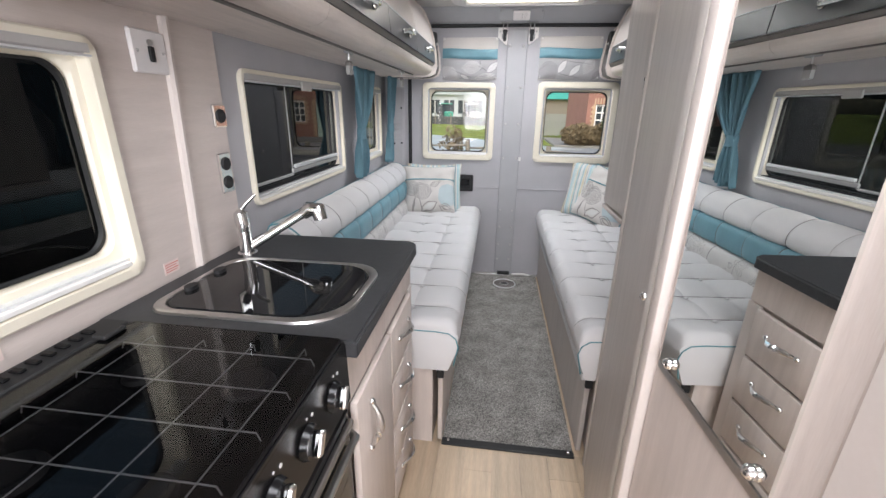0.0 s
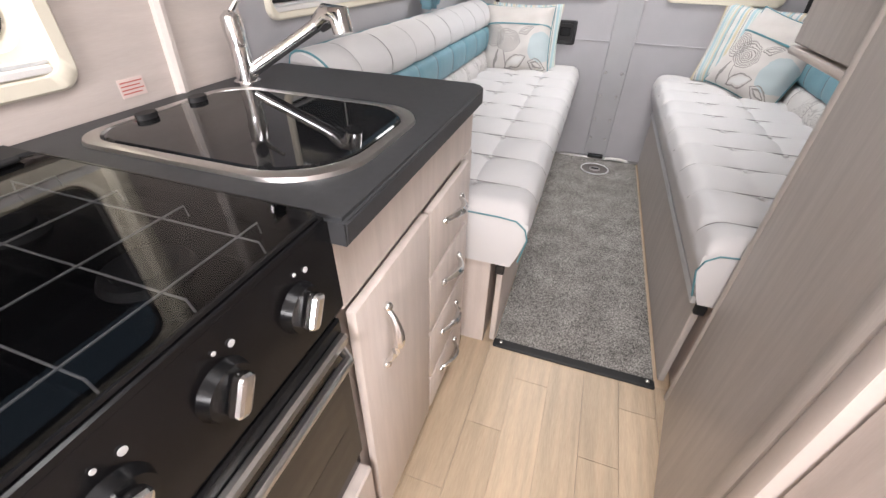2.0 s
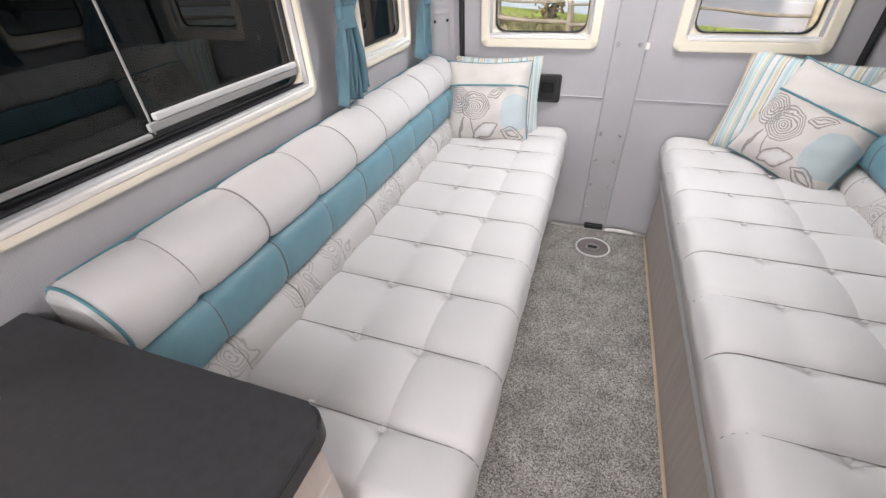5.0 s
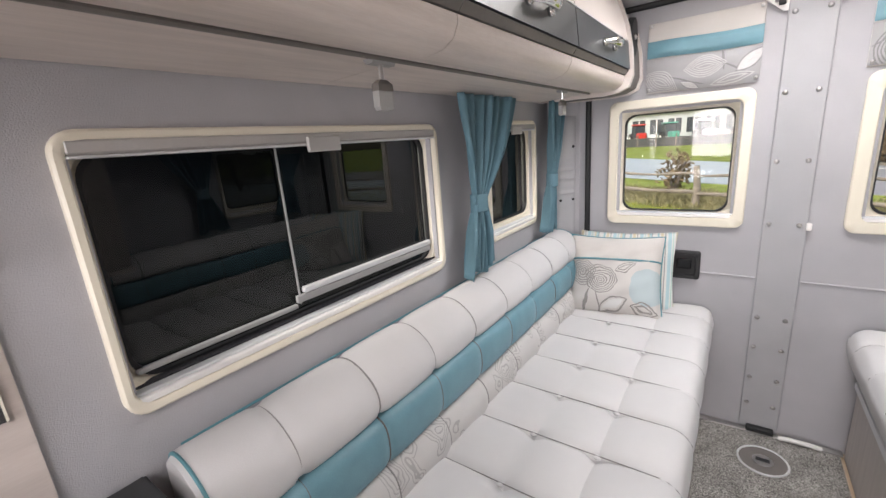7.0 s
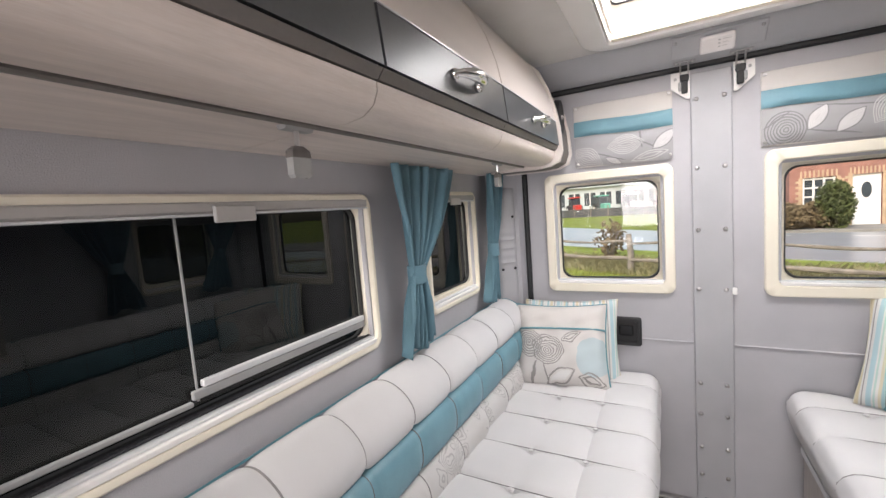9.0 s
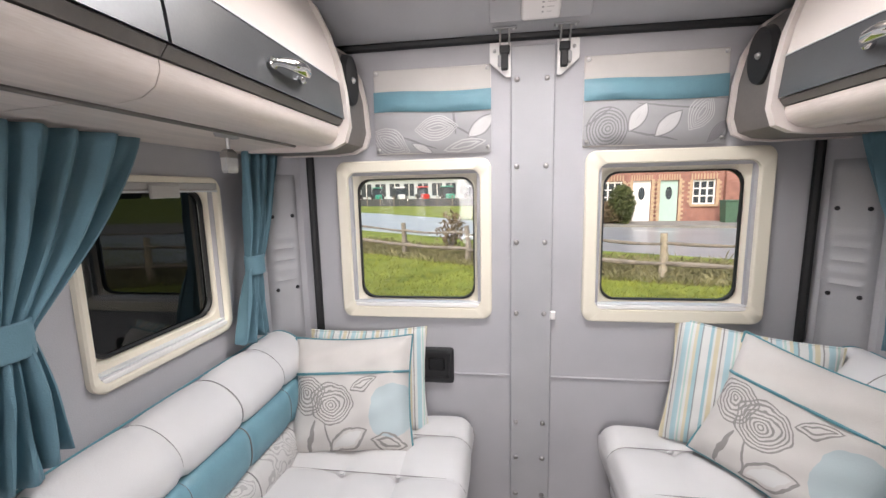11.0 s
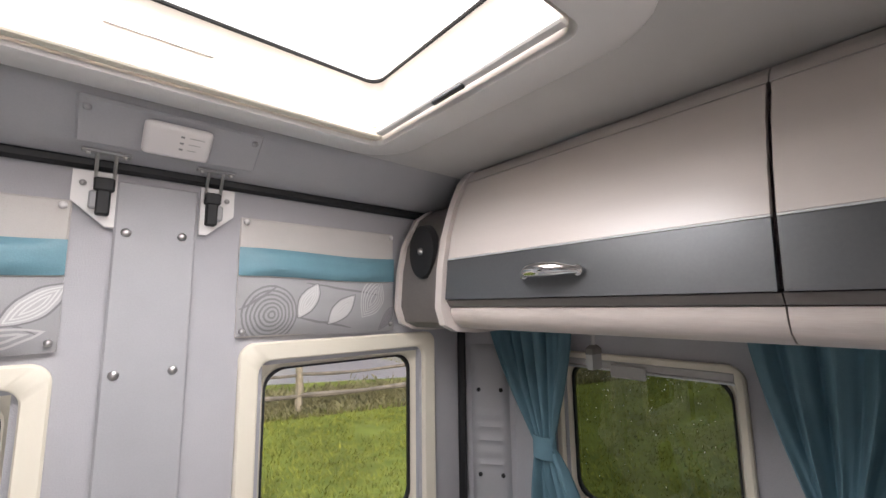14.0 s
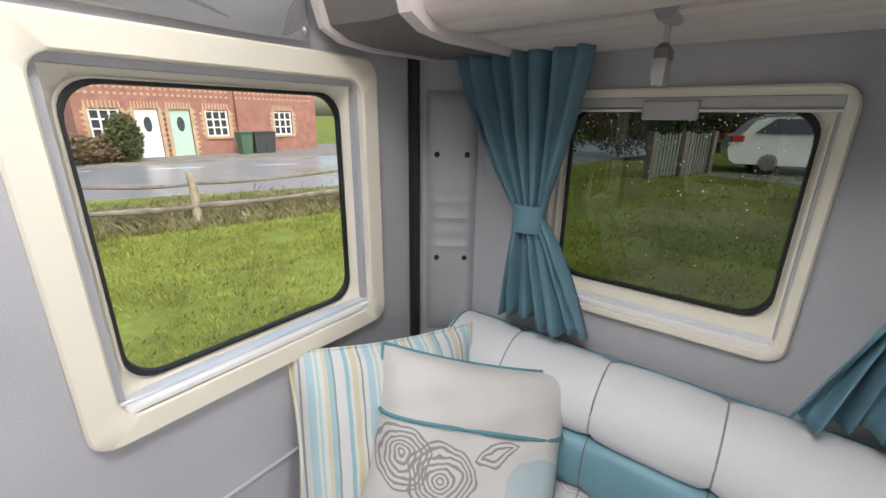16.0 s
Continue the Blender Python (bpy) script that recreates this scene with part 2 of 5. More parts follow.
def drawn(name, base, shapes, warp=.035):
    """Cloth with drawn motifs: each a soft oval (x, z, half width, half height, turn, rings, ink); rings 0 fills it, below 0 it is a pointed leaf (-9: filled)."""
    m = mat(name, base, 0.85, var=0.04, bump=0.25, bscale=450, spec=0.2)
    n, l, p = graph(m)
    tc, nz = n.new("ShaderNodeTexCoord"), n.new("ShaderNodeTexNoise")
    nz.inputs["Scale"].default_value = 16
    l.new(tc.outputs["Object"], nz.inputs["Vector"])
    sub, sca, add = (n.new("ShaderNodeVectorMath") for _ in range(3))
    sub.operation, sub.inputs[1].default_value = "SUBTRACT", (.5, .5, .5)
    sca.operation, sca.inputs["Scale"].default_value = "SCALE", warp
    l.new(nz.outputs["Color"], sub.inputs[0]), l.new(sub.outputs[0], sca.inputs[0])
    l.new(tc.outputs["Object"], add.inputs[0]), l.new(sca.outputs[0], add.inputs[1])
    out = p.inputs["Base Color"].links[0].from_socket
    for x, z, rx, rz, turn, rings, ink in shapes:
        mp, flat, ln, lim = n.new("ShaderNodeMapping"), n.new("ShaderNodeVectorMath"), n.new("ShaderNodeVectorMath"), n.new("ShaderNodeMath")
        mp.vector_type = "TEXTURE"
        mp.inputs["Location"].default_value, mp.inputs["Rotation"].default_value, mp.inputs["Scale"].default_value = (x, 0, z), (0, radians(turn), 0), (rx, 1, rz)
        flat.operation, flat.inputs[1].default_value = "MULTIPLY", (1, 0, 1)
        ln.operation = "LENGTH"
        measure_of = ln.outputs["Value"]
        if rings < 0:
            sep, ab, sq, sm = n.new("ShaderNodeSeparateXYZ"), n.new("ShaderNodeMath"), n.new("ShaderNodeMath"), n.new("ShaderNodeMath")
            ab.operation, sq.operation, sm.operation = "ABSOLUTE", "MULTIPLY", "ADD"
            l.new(flat.outputs[0], sep.inputs[0]), l.new(sep.outputs[2], ab.inputs[0])
            l.new(sep.outputs[0], sq.inputs[0]), l.new(sep.outputs[0], sq.inputs[1])
            l.new(ab.outputs[0], sm.inputs[0]), l.new(sq.outputs[0], sm.inputs[1])
            measure_of, rings = sm.outputs[0], 0 if rings == -9 else -rings
        lim.operation, lim.inputs[1].default_value = "LESS_THAN", 1.0
        l.new(add.outputs[0], mp.inputs[0]), l.new(mp.outputs[0], flat.inputs[0]), l.new(flat.outputs[0], ln.inputs[0]), l.new(measure_of, lim.inputs[0])
        fac = lim.outputs[0]
        if rings:
            mul, fr, gt, both = (n.new("ShaderNodeMath") for _ in range(4))
            mul.operation, mul.inputs[1].default_value, fr.operation = "MULTIPLY", rings, "FRACT"
            gt.operation, gt.inputs[1].default_value, both.operation = "GREATER_THAN", .55, "MULTIPLY"
            l.new(measure_of, mul.inputs[0]), l.new(mul.outputs[0], fr.inputs[0]), l.new(fr.outputs[0], gt.inputs[0])
            l.new(gt.outputs[0], both.inputs[0]), l.new(fac, both.inputs[1])
            fac = both.outputs[0]
        mx = n.new("ShaderNodeMix")
        mx.data_type = "RGBA"
        mx.inputs[7].default_value = (*ink, 1)
        l.new(fac, mx.inputs[0]), l.new(out, mx.inputs[6])
        out = mx.outputs[2]
    l.new(out, p.inputs["Base Color"])
    return m


INK, PALE = (.30, .285, .275), (.66, .655, .64)
PRINTED = drawn("cream_cloth_with_grey_drawn_print", (0.62, 0.595, 0.57), [(.14, -.05, .075, .085, 0, 0, (.47, .55, .57)), (-.135, .005, .055, .06, 0, 6, INK), (-.055, -.025, .07, .062, 20, 7, INK), (.05, .035, .05, .018, -25, -2, INK), (.0, -.135, .07, .034, -30, -2, INK), (.0, -.135, .05, .018, -30, -9, PALE), (-.06, -.125, .004, .05, -14, 0, INK), (-.12, -.13, .007, .06, 12, 0, INK), (.13, -.15, .06, .03, 20, -2, INK)])
PRINTBAND = printed("grey_cloth_with_pale_leaf_print", (0.60, 0.585, 0.57), (0.44, 0.43, 0.42), 9, 0.18, 0.35)
VEIN, SOFT = (.24, .235, .24), (.54, .53, .525)


def leaf(x, z, rx, rz, turn, fill):
    """A pale pointed leaf with a dark outline and nested veins."""
    return [(x, z, rx * 1.08, rz * 1.16, turn, -9, VEIN), (x, z, rx, rz, turn, -9, fill), (x, z, rx * .9, rz * .8, turn, -3, VEIN if fill[0] < .5 else PALE)]


GREYPRINT = drawn("grey_pocket_cloth_with_leaf_print", (0.37, 0.365, 0.37),
    [(-.165, 1.64, .004, .05, -8, 0, VEIN), (-.13, 1.60, .07, .003, 30, 0, VEIN), (-.30, 1.575, .08, .003, 20, 0, VEIN), (.30, 1.63, .05, .003, -35, 0, VEIN), (.52, 1.652, .11, .003, 8, 0, VEIN), (.46, 1.565, .08, .003, 12, 0, VEIN)]
    + [(-.385, 1.575, .075, .045, 28, -5, SOFT), (-.225, 1.615, .075, .042, -4, -5, SOFT), (-.13, 1.556, .075, .018, -12, -2, SOFT), (.325, 1.59, .062, .07, 0, 7, VEIN), (.60, 1.63, .065, .038, -58, -5, SOFT)]
    + leaf(-.075, 1.618, .055, .022, -42, (.50, .49, .49)) + leaf(-.275, 1.552, .035, .012, 25, (.5, .49, .49)) + leaf(.417, 1.622, .05, .022, -58, SOFT) + leaf(.505, 1.598, .052, .021, -45, SOFT) + leaf(.655, 1.572, .04, .016, -50, (.34, .33, .34)), .012)
PLAINCLOTH = mat("cream_woven_cloth", (0.62, 0.59, 0.56), 0.85, var=0.04, bump=0.3, bscale=450, spec=0.2)
STRIPED = mat("striped_cotton", (0.65, 0.65, 0.62), 0.85, var=0.02, bump=0.2, bscale=450, spec=0.2)
n_, l_, p_ = graph(STRIPED)
t_, s_, r_, f_, k_ = (n_.new("ShaderNode" + k) for k in ("TexCoord", "SeparateXYZ", "ValToRGB", "Math", "Math"))
k_.operation, k_.inputs[1].default_value, f_.operation = "MULTIPLY", 8.5, "FRACT"
l_.new(t_.outputs["Object"], s_.inputs[0]), l_.new(s_.outputs[0], k_.inputs[0]), l_.new(k_.outputs[0], f_.inputs[0]), l_.new(f_.outputs[0], r_.inputs[0])
r_.color_ramp.interpolation = "CONSTANT"
for i, (pos, c) in enumerate([(0, (.66, .66, .64)), (.10, (.33, .50, .54)), (.17, (.66, .66, .64)), (.22, (.62, .56, .40)), (.32, (.66, .66, .64)), (.37, (.30, .30, .29)), (.40, (.66, .66, .64)), (.48, (.42, .58, .62)), (.60, (.67, .67, .65)), (.64, (.45, .60, .55)), (.68, (.67, .67, .65)), (.75, (.63, .58, .44)), (.82, (.38, .54, .58)), (.90, (.30, .33, .33)), (.93, (.66, .66, .64))]):
    e = r_.color_ramp.elements[i] if i < 2 else r_.color_ramp.elements.new(pos)
    e.position, e.color = pos, (*c, 1)
l_.new(r_.outputs[0], p_.inputs["Base Color"])

GRASS = mat("lawn_soil", (0.16, 0.19, 0.04), 0.95, var=0.35, scale=1.2, bump=0.8, bscale=14, spec=0.1)
BLADE = mat("grass_blade", (0.23, 0.245, 0.045), 0.7, var=0.45, scale=5.0, bump=0.0, spec=0.2)
ROADM = mat("wet_asphalt", (0.24, 0.25, 0.27), 0.3, var=0.12, scale=0.6, bump=0.15, bscale=60)
PAVE = mat("pavement_concrete", (0.20, 0.19, 0.18), 0.8, var=0.15, scale=2, bump=0.2, bscale=40)
LINEM = mat("road_paint", (0.6, 0.6, 0.58), 0.6, var=0.15, scale=6, bump=0.0)
OLDWOOD = mat("weathered_timber", (0.19, 0.165, 0.14), 0.9, var=0.3, scale=6, bump=0.5, bscale=40, stretch=(1, 1, 1))
PALEWOOD = mat("split_chestnut", (0.34, 0.29, 0.225), 0.9, var=0.25, scale=6, bump=0.5, bscale=40)
BRICKW = mat("red_brick_wall", (0.27, 0.135, 0.11), 0.9, var=0.2, scale=3, bump=0.3, bscale=60)
BUFF = mat("buff_brick", (0.42, 0.31, 0.21), 0.9, var=0.15, scale=4, bump=0.2, bscale=60)
SLATE = mat("grey_slate", (0.10, 0.10, 0.11), 0.7, var=0.2, scale=4, bump=0.2)
DOORW = mat("white_door_paint", (0.75, 0.75, 0.75), 0.4, var=0.03, bump=0.0)
DOORG = mat("sage_door_paint", (0.38, 0.52, 0.48), 0.4, var=0.03, bump=0.0)
FARGLASS = mat("dark_window_pane", (0.05, 0.06, 0.07), 0.05, var=0.1, bump=0.0)
LEAF = mat("shrub_leaf", (0.07, 0.085, 0.03), 0.7, var=0.4, scale=3, bump=0.0, spec=0.2)
LEAFB = mat("brown_hedge_leaf", (0.14, 0.105, 0.06), 0.8, var=0.35, scale=3, bump=0.0, spec=0.2)
DRY = mat("dry_grass", (0.20, 0.185, 0.10), 0.9, var=0.35, scale=3, bump=0.0, spec=0.1)
CARW = mat("white_car_paint", (0.75, 0.76, 0.77), 0.2, var=0.02, bump=0.0, coat=0.5)
CARRED = mat("red_machine_paint", (0.5, 0.04, 0.03), 0.35, var=0.05, bump=0.0)
CARGREEN = mat("green_machine_paint", (0.05, 0.28, 0.20), 0.35, var=0.05, bump=0.0)
TYRE = mat("tyre_rubber", (0.02, 0.02, 0.02), 0.8, var=0.1, bump=0.1)
FENCEG = mat("grey_picket_paint", (0.22, 0.235, 0.23), 0.8, var=0.12, bump=0.1)
SHEDW = mat("white_cladding", (0.42, 0.46, 0.49), 0.5, var=0.05, scale=1, bump=0.05)
DARKVAN = mat("dark_vehicle_flank", (0.010, 0.010, 0.011), 0.9, var=0.15, scale=2, bump=0.0, spec=0.05)
BINM = mat("dark_bin_plastic", (0.04, 0.045, 0.05), 0.6, var=0.1, bump=0.0)
BING = mat("green_bin_plastic", (0.06, 0.12, 0.08), 0.6, var=0.1, bump=0.0)


# ---- building tools ----
def part(name, bm, material, parent=None, label="", smooth=False, loc=None):
    me = bpy.data.meshes.new(name)
    bmesh.ops.recalc_face_normals(bm, faces=bm.faces)
    bm.to_mesh(me)
    bm.free()
    me.materials.append(material)
    if smooth:
        me.shade_smooth()
        me.set_sharp_from_angle(angle=radians(40))
    ob = new(name, me)
    if parent:
        ob.parent = parent
    if loc is not None:
        ob.matrix_basis = loc
    if label:
        ob["label"] = label
    return ob


def thing(name, label, category, m=None, group="", kind=""):
    ob = tagged(new(name), label, category, group, kind)
    ob.empty_display_size = 0.05
    if m is not None:
        ob.matrix_basis = m
    return ob


def box(bm, x0, x1, y0, y1, z0, z1, bev=0.0, seg=1, m=None):
    r = bmesh.ops.create_cube(bm, size=1.0, matrix=Matrix.LocRotScale(((x0 + x1) / 2, (y0 + y1) / 2, (z0 + z1) / 2), None, (x1 - x0, y1 - y0, z1 - z0)))
    vs = r["verts"]
    if bev:
        es = list({e for v in vs for e in v.link_edges})
        vs = list({v for f in bmesh.ops.bevel(bm, geom=es, offset=bev, segments=seg, profile=0.5, affect="EDGES")["faces"] for v in f.verts} | {v for v in vs if v.is_valid})
    if m is not None:
        bmesh.ops.transform(bm, matrix=m, verts=vs)
    return bm


def cube(*a, **k):
    return box(bmesh.new(), *a, **k)


def cyl(bm, m, r, h, seg=16, r2=None):
    """A cylinder along the local z of m, from its origin."""
    bmesh.ops.create_cone(bm, cap_ends=True, segments=seg, radius1=r, radius2=r if r2 is None else r2, depth=h, matrix=m @ Matrix.Translation((0, 0, h / 2)))
    return bm


def ball(bm, m, r, seg=10):
    bmesh.ops.create_uvsphere(bm, u_segments=seg, v_segments=max(4, seg // 2), radius=r, matrix=m)
    return bm


def prism(bm, pts, y0, y1):
    """A closed outline in x and z, drawn out along y."""
    a = [bm.verts.new((x, y0, z)) for x, z in pts]
    b = [bm.verts.new((x, y1, z)) for x, z in pts]
    for i in range(len(pts)):
        j = (i + 1) % len(pts)
        bm.faces.new((a[i], a[j], b[j], b[i]))
    bm.faces.new(a[::-1]), bm.faces.new(b)
    return bm


def rrect(x0, x1, z0, z1, r, n=6):
    pts = []
    for cx, cz, a0 in ((x1 - r, z1 - r, 0), (x0 + r, z1 - r, 90), (x0 + r, z0 + r, 180), (x1 - r, z0 + r, 270)):
        pts += [(cx + r * math.cos(radians(a0 + 90 * i / n)), cz + r * math.sin(radians(a0 + 90 * i / n))) for i in range(n + 1)]
    return pts


def loft(bm, loops, cap=False, close=False):
    """Skin between loops of places with the same count."""
    rings = [[bm.verts.new(p) for p in lp] for lp in loops]
    pairs = list(zip(rings, rings[1:])) + ([(rings[-1], rings[0])] if close else [])
    for a, b in pairs:
        for i in range(len(a)):
            j = (i + 1) % len(a)
            bm.faces.new((a[i], a[j], b[j], b[i]))
    if cap:
        bm.faces.new(rings[0][::-1]), bm.faces.new(rings[-1])
    return bm


def tube(bm, pts, r, seg=8, cap=True):
    pts = [Vector(p) for p in pts]
    loops = []
    for i, p in enumerate(pts):
        d = (pts[min(i + 1, len(pts) - 1)] - pts[max(i - 1, 0)]).normalized()
        u = d.cross(Vector((0.31, 0.22, 0.93))).normalized()
        v = d.cross(u)
        rr = r[i] if isinstance(r, (list, tuple)) else r
        loops.append([p + rr * (u * math.cos(2 * math.pi * k / seg) + v * math.sin(2 * math.pi * k / seg)) for k in range(seg)])
    return loft(bm, loops, cap)


def slab_with_holes(bm, us, vs, holes, place):
    """Wall faces on a grid of cuts, left open at the holes, with thickness. place maps (u, v, depth 0 or 1) to a point."""
    us = sorted({*us, *[h[0] for h in holes], *[h[1] for h in holes]})
    vs = sorted({*vs, *[h[2] for h in holes], *[h[3] for h in holes]})
    solid = {}
    for i in range(len(us) - 1):
        for j in range(len(vs) - 1):
            cu, cv = (us[i] + us[i + 1]) / 2, (vs[j] + vs[j + 1]) / 2
            solid[i, j] = not any(h[0] < cu < h[1] and h[2] < cv < h[3] for h in holes)
    cache = {}

    def v(i, j, d):
        if (i, j, d) not in cache:
            cache[i, j, d] = bm.verts.new(place(us[i], vs[j], d))
        return cache[i, j, d]

    for (i, j), s in solid.items():
        if not s:
            continue
        q = [(i, j), (i + 1, j), (i + 1, j + 1), (i, j + 1)]
        bm.faces.new([v(*c, 0) for c in q])
        bm.faces.new([v(*c, 1) for c in q[::-1]])
        for (a, b), nb in zip(zip(q, q[1:] + q[:1]), ((i, j - 1), (i + 1, j), (i, j + 1), (i - 1, j))):
            if not solid.get(nb, False):
                bm.faces.new((v(*a, 0), v(*a, 1), v(*b, 1), v(*b, 0)))
    return bm


# ---- shell ----
XL, XR, YR, YF, ZC = -0.85, 1.07, 3.245, -2.2, 1.98
W1 = (1.286, 2.18, 0.995, 1.45)
W2 = (2.49, 2.94, 1.0, 1.46)
W3 = (2.475, 2.945, 1.005, 1.47)
W0 = (-0.25, 0.785, 0.955, 1.465)
RL = (-0.592, -0.043, 0.95, 1.515)
RR = (0.265, 0.835, 0.95, 1.525)
SKY = (-0.25, 0.462, 2.46, 2.962)


def inner(w, d=0.022):
    return (w[0] + d, w[1] - d, w[2] + d, w[3] - d)


part_bm = slab_with_holes(bmesh.new(), (YF, YR + 0.06), (-0.02, ZC), [inner(W1), inner(W2), inner(W0)], lambda u, v, d: (XL - 0.05 * d, u, v))
tagged(part("wall_left", part_bm, WALL), "grey fabric-lined van side wall with windows", "wall", kind="structure")
part_bm = slab_with_holes(bmesh.new(), (YF, YR + 0.06), (-0.02, ZC), [inner(W3)], lambda u, v, d: (XR + 0.05 * d, u, v))
tagged(part("wall_right", part_bm, WALL), "grey fabric-lined van side wall with a window", "wall", kind="structure")
part_bm = slab_with_holes(bmesh.new(), (XL - 0.05, XR + 0.05), (-0.02, ZC), [inner(RL, 0.05), inner(RR, 0.054)], lambda u, v, d: (u, YR + 0.06 * d, v))
tagged(part("wall_rear", part_bm, WALL), "grey fabric-lined rear door panels of the van", "wall", kind="structure")
tagged(part("wall_front", cube(XL - 0.05, XR + 0.05, YF - 0.05, YF, -0.02, ZC), WALL), "plain wall that closes the cab end", "wall", kind="structure")
part_bm = slab_with_holes(bmesh.new(), (XL - 0.05, XR + 0.05), (YF - 0.05, YR + 0.06), [SKY], lambda u, v, d: (u, v, ZC + 0.035 * d))
tagged(part("ceiling", part_bm, CEIL), "off-white lined van ceiling with a skylight opening", "ceiling", kind="structure")
floor = tagged(part("floor", cube(XL - 0.05, XR + 0.05, YF - 0.05, YR + 0.06, -0.06, -0.006), PLANK), "light oak vinyl plank floor", "floor", kind="structure")
# beige board over the galley wall
tagged(part("wall_board", slab_with_holes(bmesh.new(), (YF, 1.185), (0.84, 1.60), [inner(W0)], lambda u, v, d: (XL + 0.008 - 0.0075 * d, u, v)), BEIGEWALL), "beige wood-grain wall board behind the galley", "wall board", kind="structure")
part_bm = bmesh.new()
tube(part_bm, [(XL + 0.012, .965, 0.87), (XL + 0.012, .98, 1.2), (XL + 0.012, .995, 1.55)], 0.013, 8)
tagged(part("trim", part_bm, EDGE, smooth=True), "beige rounded cover strip on the wall board", "trim", kind="structure")


def window(name, w, m, depth, label, pane_mat, cassette=True, sill=True, frame_w=0.03, low=0.0, hide_shadow=True, flange=.5):
    """A window unit: m carries local x along the wall, y into the room, z up."""
    x0, x1, z0, z1 = w
    t = thing(name, label, "window", m, kind="structure")
    d = frame_w

    def lp(ins, y, r):
        return [(x, y, z) for x, z in rrect(x0 + ins, x1 - ins, z0 + ins + low * min(1, max(0, ins / d - .6) / .2), z1 - ins, r)]

    part("window_frame", loft(bmesh.new(), [lp(0, 0, .035), lp(0, .012, .035), lp(.004, .016, .033), lp(d * flange, .016, .03), lp(d * flange + .003, .013, .029), lp(d * flange + .004, -.012, .028), lp(d * .86, -.016, .036), lp(d, -depth, .045), lp(d + .006, -depth, .045)]), CREAM, t, smooth=True)
    part("seal", loft(bmesh.new(), [lp(d + .003, -depth + .006, .045), lp(d + .008, -depth + .007, .05), lp(d + .009, -depth - .004, .05)]), BLACK, t, smooth=True)
    g = bmesh.new()
    g.faces.new([g.verts.new(p) for p in lp(d + .004, -depth - .003, .046)])
    p = part("pane", g, pane_mat, t)
    p.visible_shadow = not hide_shadow
    if cassette:
        part("blind_cassette", cube(x0 + .016, x1 - .016, -.014, .0175, z1 - .036, z1 - .014, bev=.004), CASSETTE, t)
        part("blind_lip", cube(x0 + .018, x1 - .018, -.010, .019, z1 - .041, z1 - .0365, bev=.001), ALU, t)
        if pane_mat is TINT:
            mid = (x0 + x1) / 2 + .01
            part("blind_grip", cube(mid - .045, mid + .045, .0178, .027, z1 - .055, z1 - .022, bev=.003), CASSETTE, t)
    if sill:
        sz = z0 + d * flange + .005
        part("sill_rail", cube(x0 + d * .8, x1 - d * .8, -.020, .0135, sz, sz + .012, bev=.002), RIMW, t)
        part("sill_rail", cube(x0 + d * .7, x1 - d * .7, -.020, .004, sz + .0125, sz + .018, bev=.001), ALU, t)
        if x1 - x0 > .6 and frame_w < .04:
            part("felt_strip", cube(x0 + d * .9, x1 - d * .9, -depth + .001, -.012, sz + .0185, max(sz + .024, z0 + d + low - .002), bev=.002), FELT, t, "dark grey brush strip")
    return t


LEFT = Matrix(((0, 1, 0, XL), (1, 0, 0, 0), (0, 0, 1, 0), (0, 0, 0, 1)))
RIGHT = Matrix(((0, -1, 0, XR), (1, 0, 0, 0), (0, 0, 1, 0), (0, 0, 0, 1)))
REAR = Matrix(((1, 0, 0, 0), (0, -1, 0, YR), (0, 0, 1, 0), (0, 0, 0, 1)))
window("window_1", W1, LEFT, 0.03, "long tinted sliding side window in a cream frame", TINT, frame_w=.026, low=.014)
window("window_2", W2, LEFT, 0.03, "small tinted side window in a cream frame", TINT, low=.025)
window("window_3", W3, RIGHT, 0.03, "small tinted side window wet with rain drops", TINT, low=.03)
window("window_4", W0, LEFT @ Matrix.Translation((0, 0.008, 0)), 0.03, "large tinted galley window in a cream frame", TINT, frame_w=0.045, low=.02)
window("window_5", RL, REAR, 0.035, "clear rear door window in a wide cream frame", PANE, cassette=False, frame_w=0.058, flange=.62)
window("window_6", RR, REAR, 0.035, "clear rear door window in a wide cream frame", PANE, cassette=False, frame_w=0.064, flange=.62)

# meeting stile of the sliding pane, and drops on the wet one
win1 = bpy.data.objects["window_1"]
part("stile", cube(1.6525, 1.6560, -.0325, -.029, 1.055, 1.425), GREYP, win1)
part("slide_rail", cube(1.66, 2.145, -.029, -.016, 1.082, 1.096, bev=.002), ALU, win1)
part("slide_rail", cube(1.64, 2.145, -.029, -.018, 1.0625, 1.080, bev=.002), GREYP, win1)
part("slide_rail", cube(1.32, 1.639, -.029, -.018, 1.052, 1.062, bev=.002), GREYP, win1)
drops = bmesh.new()
rd = random.Random(5)
for _ in range(170):
    z = 1.435 - .30 * rd.random() ** 3.2
    ball(drops, pose(rd.uniform(2.53, 2.90), -.0295, z) @ Matrix.Diagonal((1, .5, rd.uniform(.8, 1.5), 1)), rd.uniform(.0008, .0019), 6)
tagged(part("rain_drop", drops, CHROME, bpy.data.objects["window_3"]), kind="stuff")

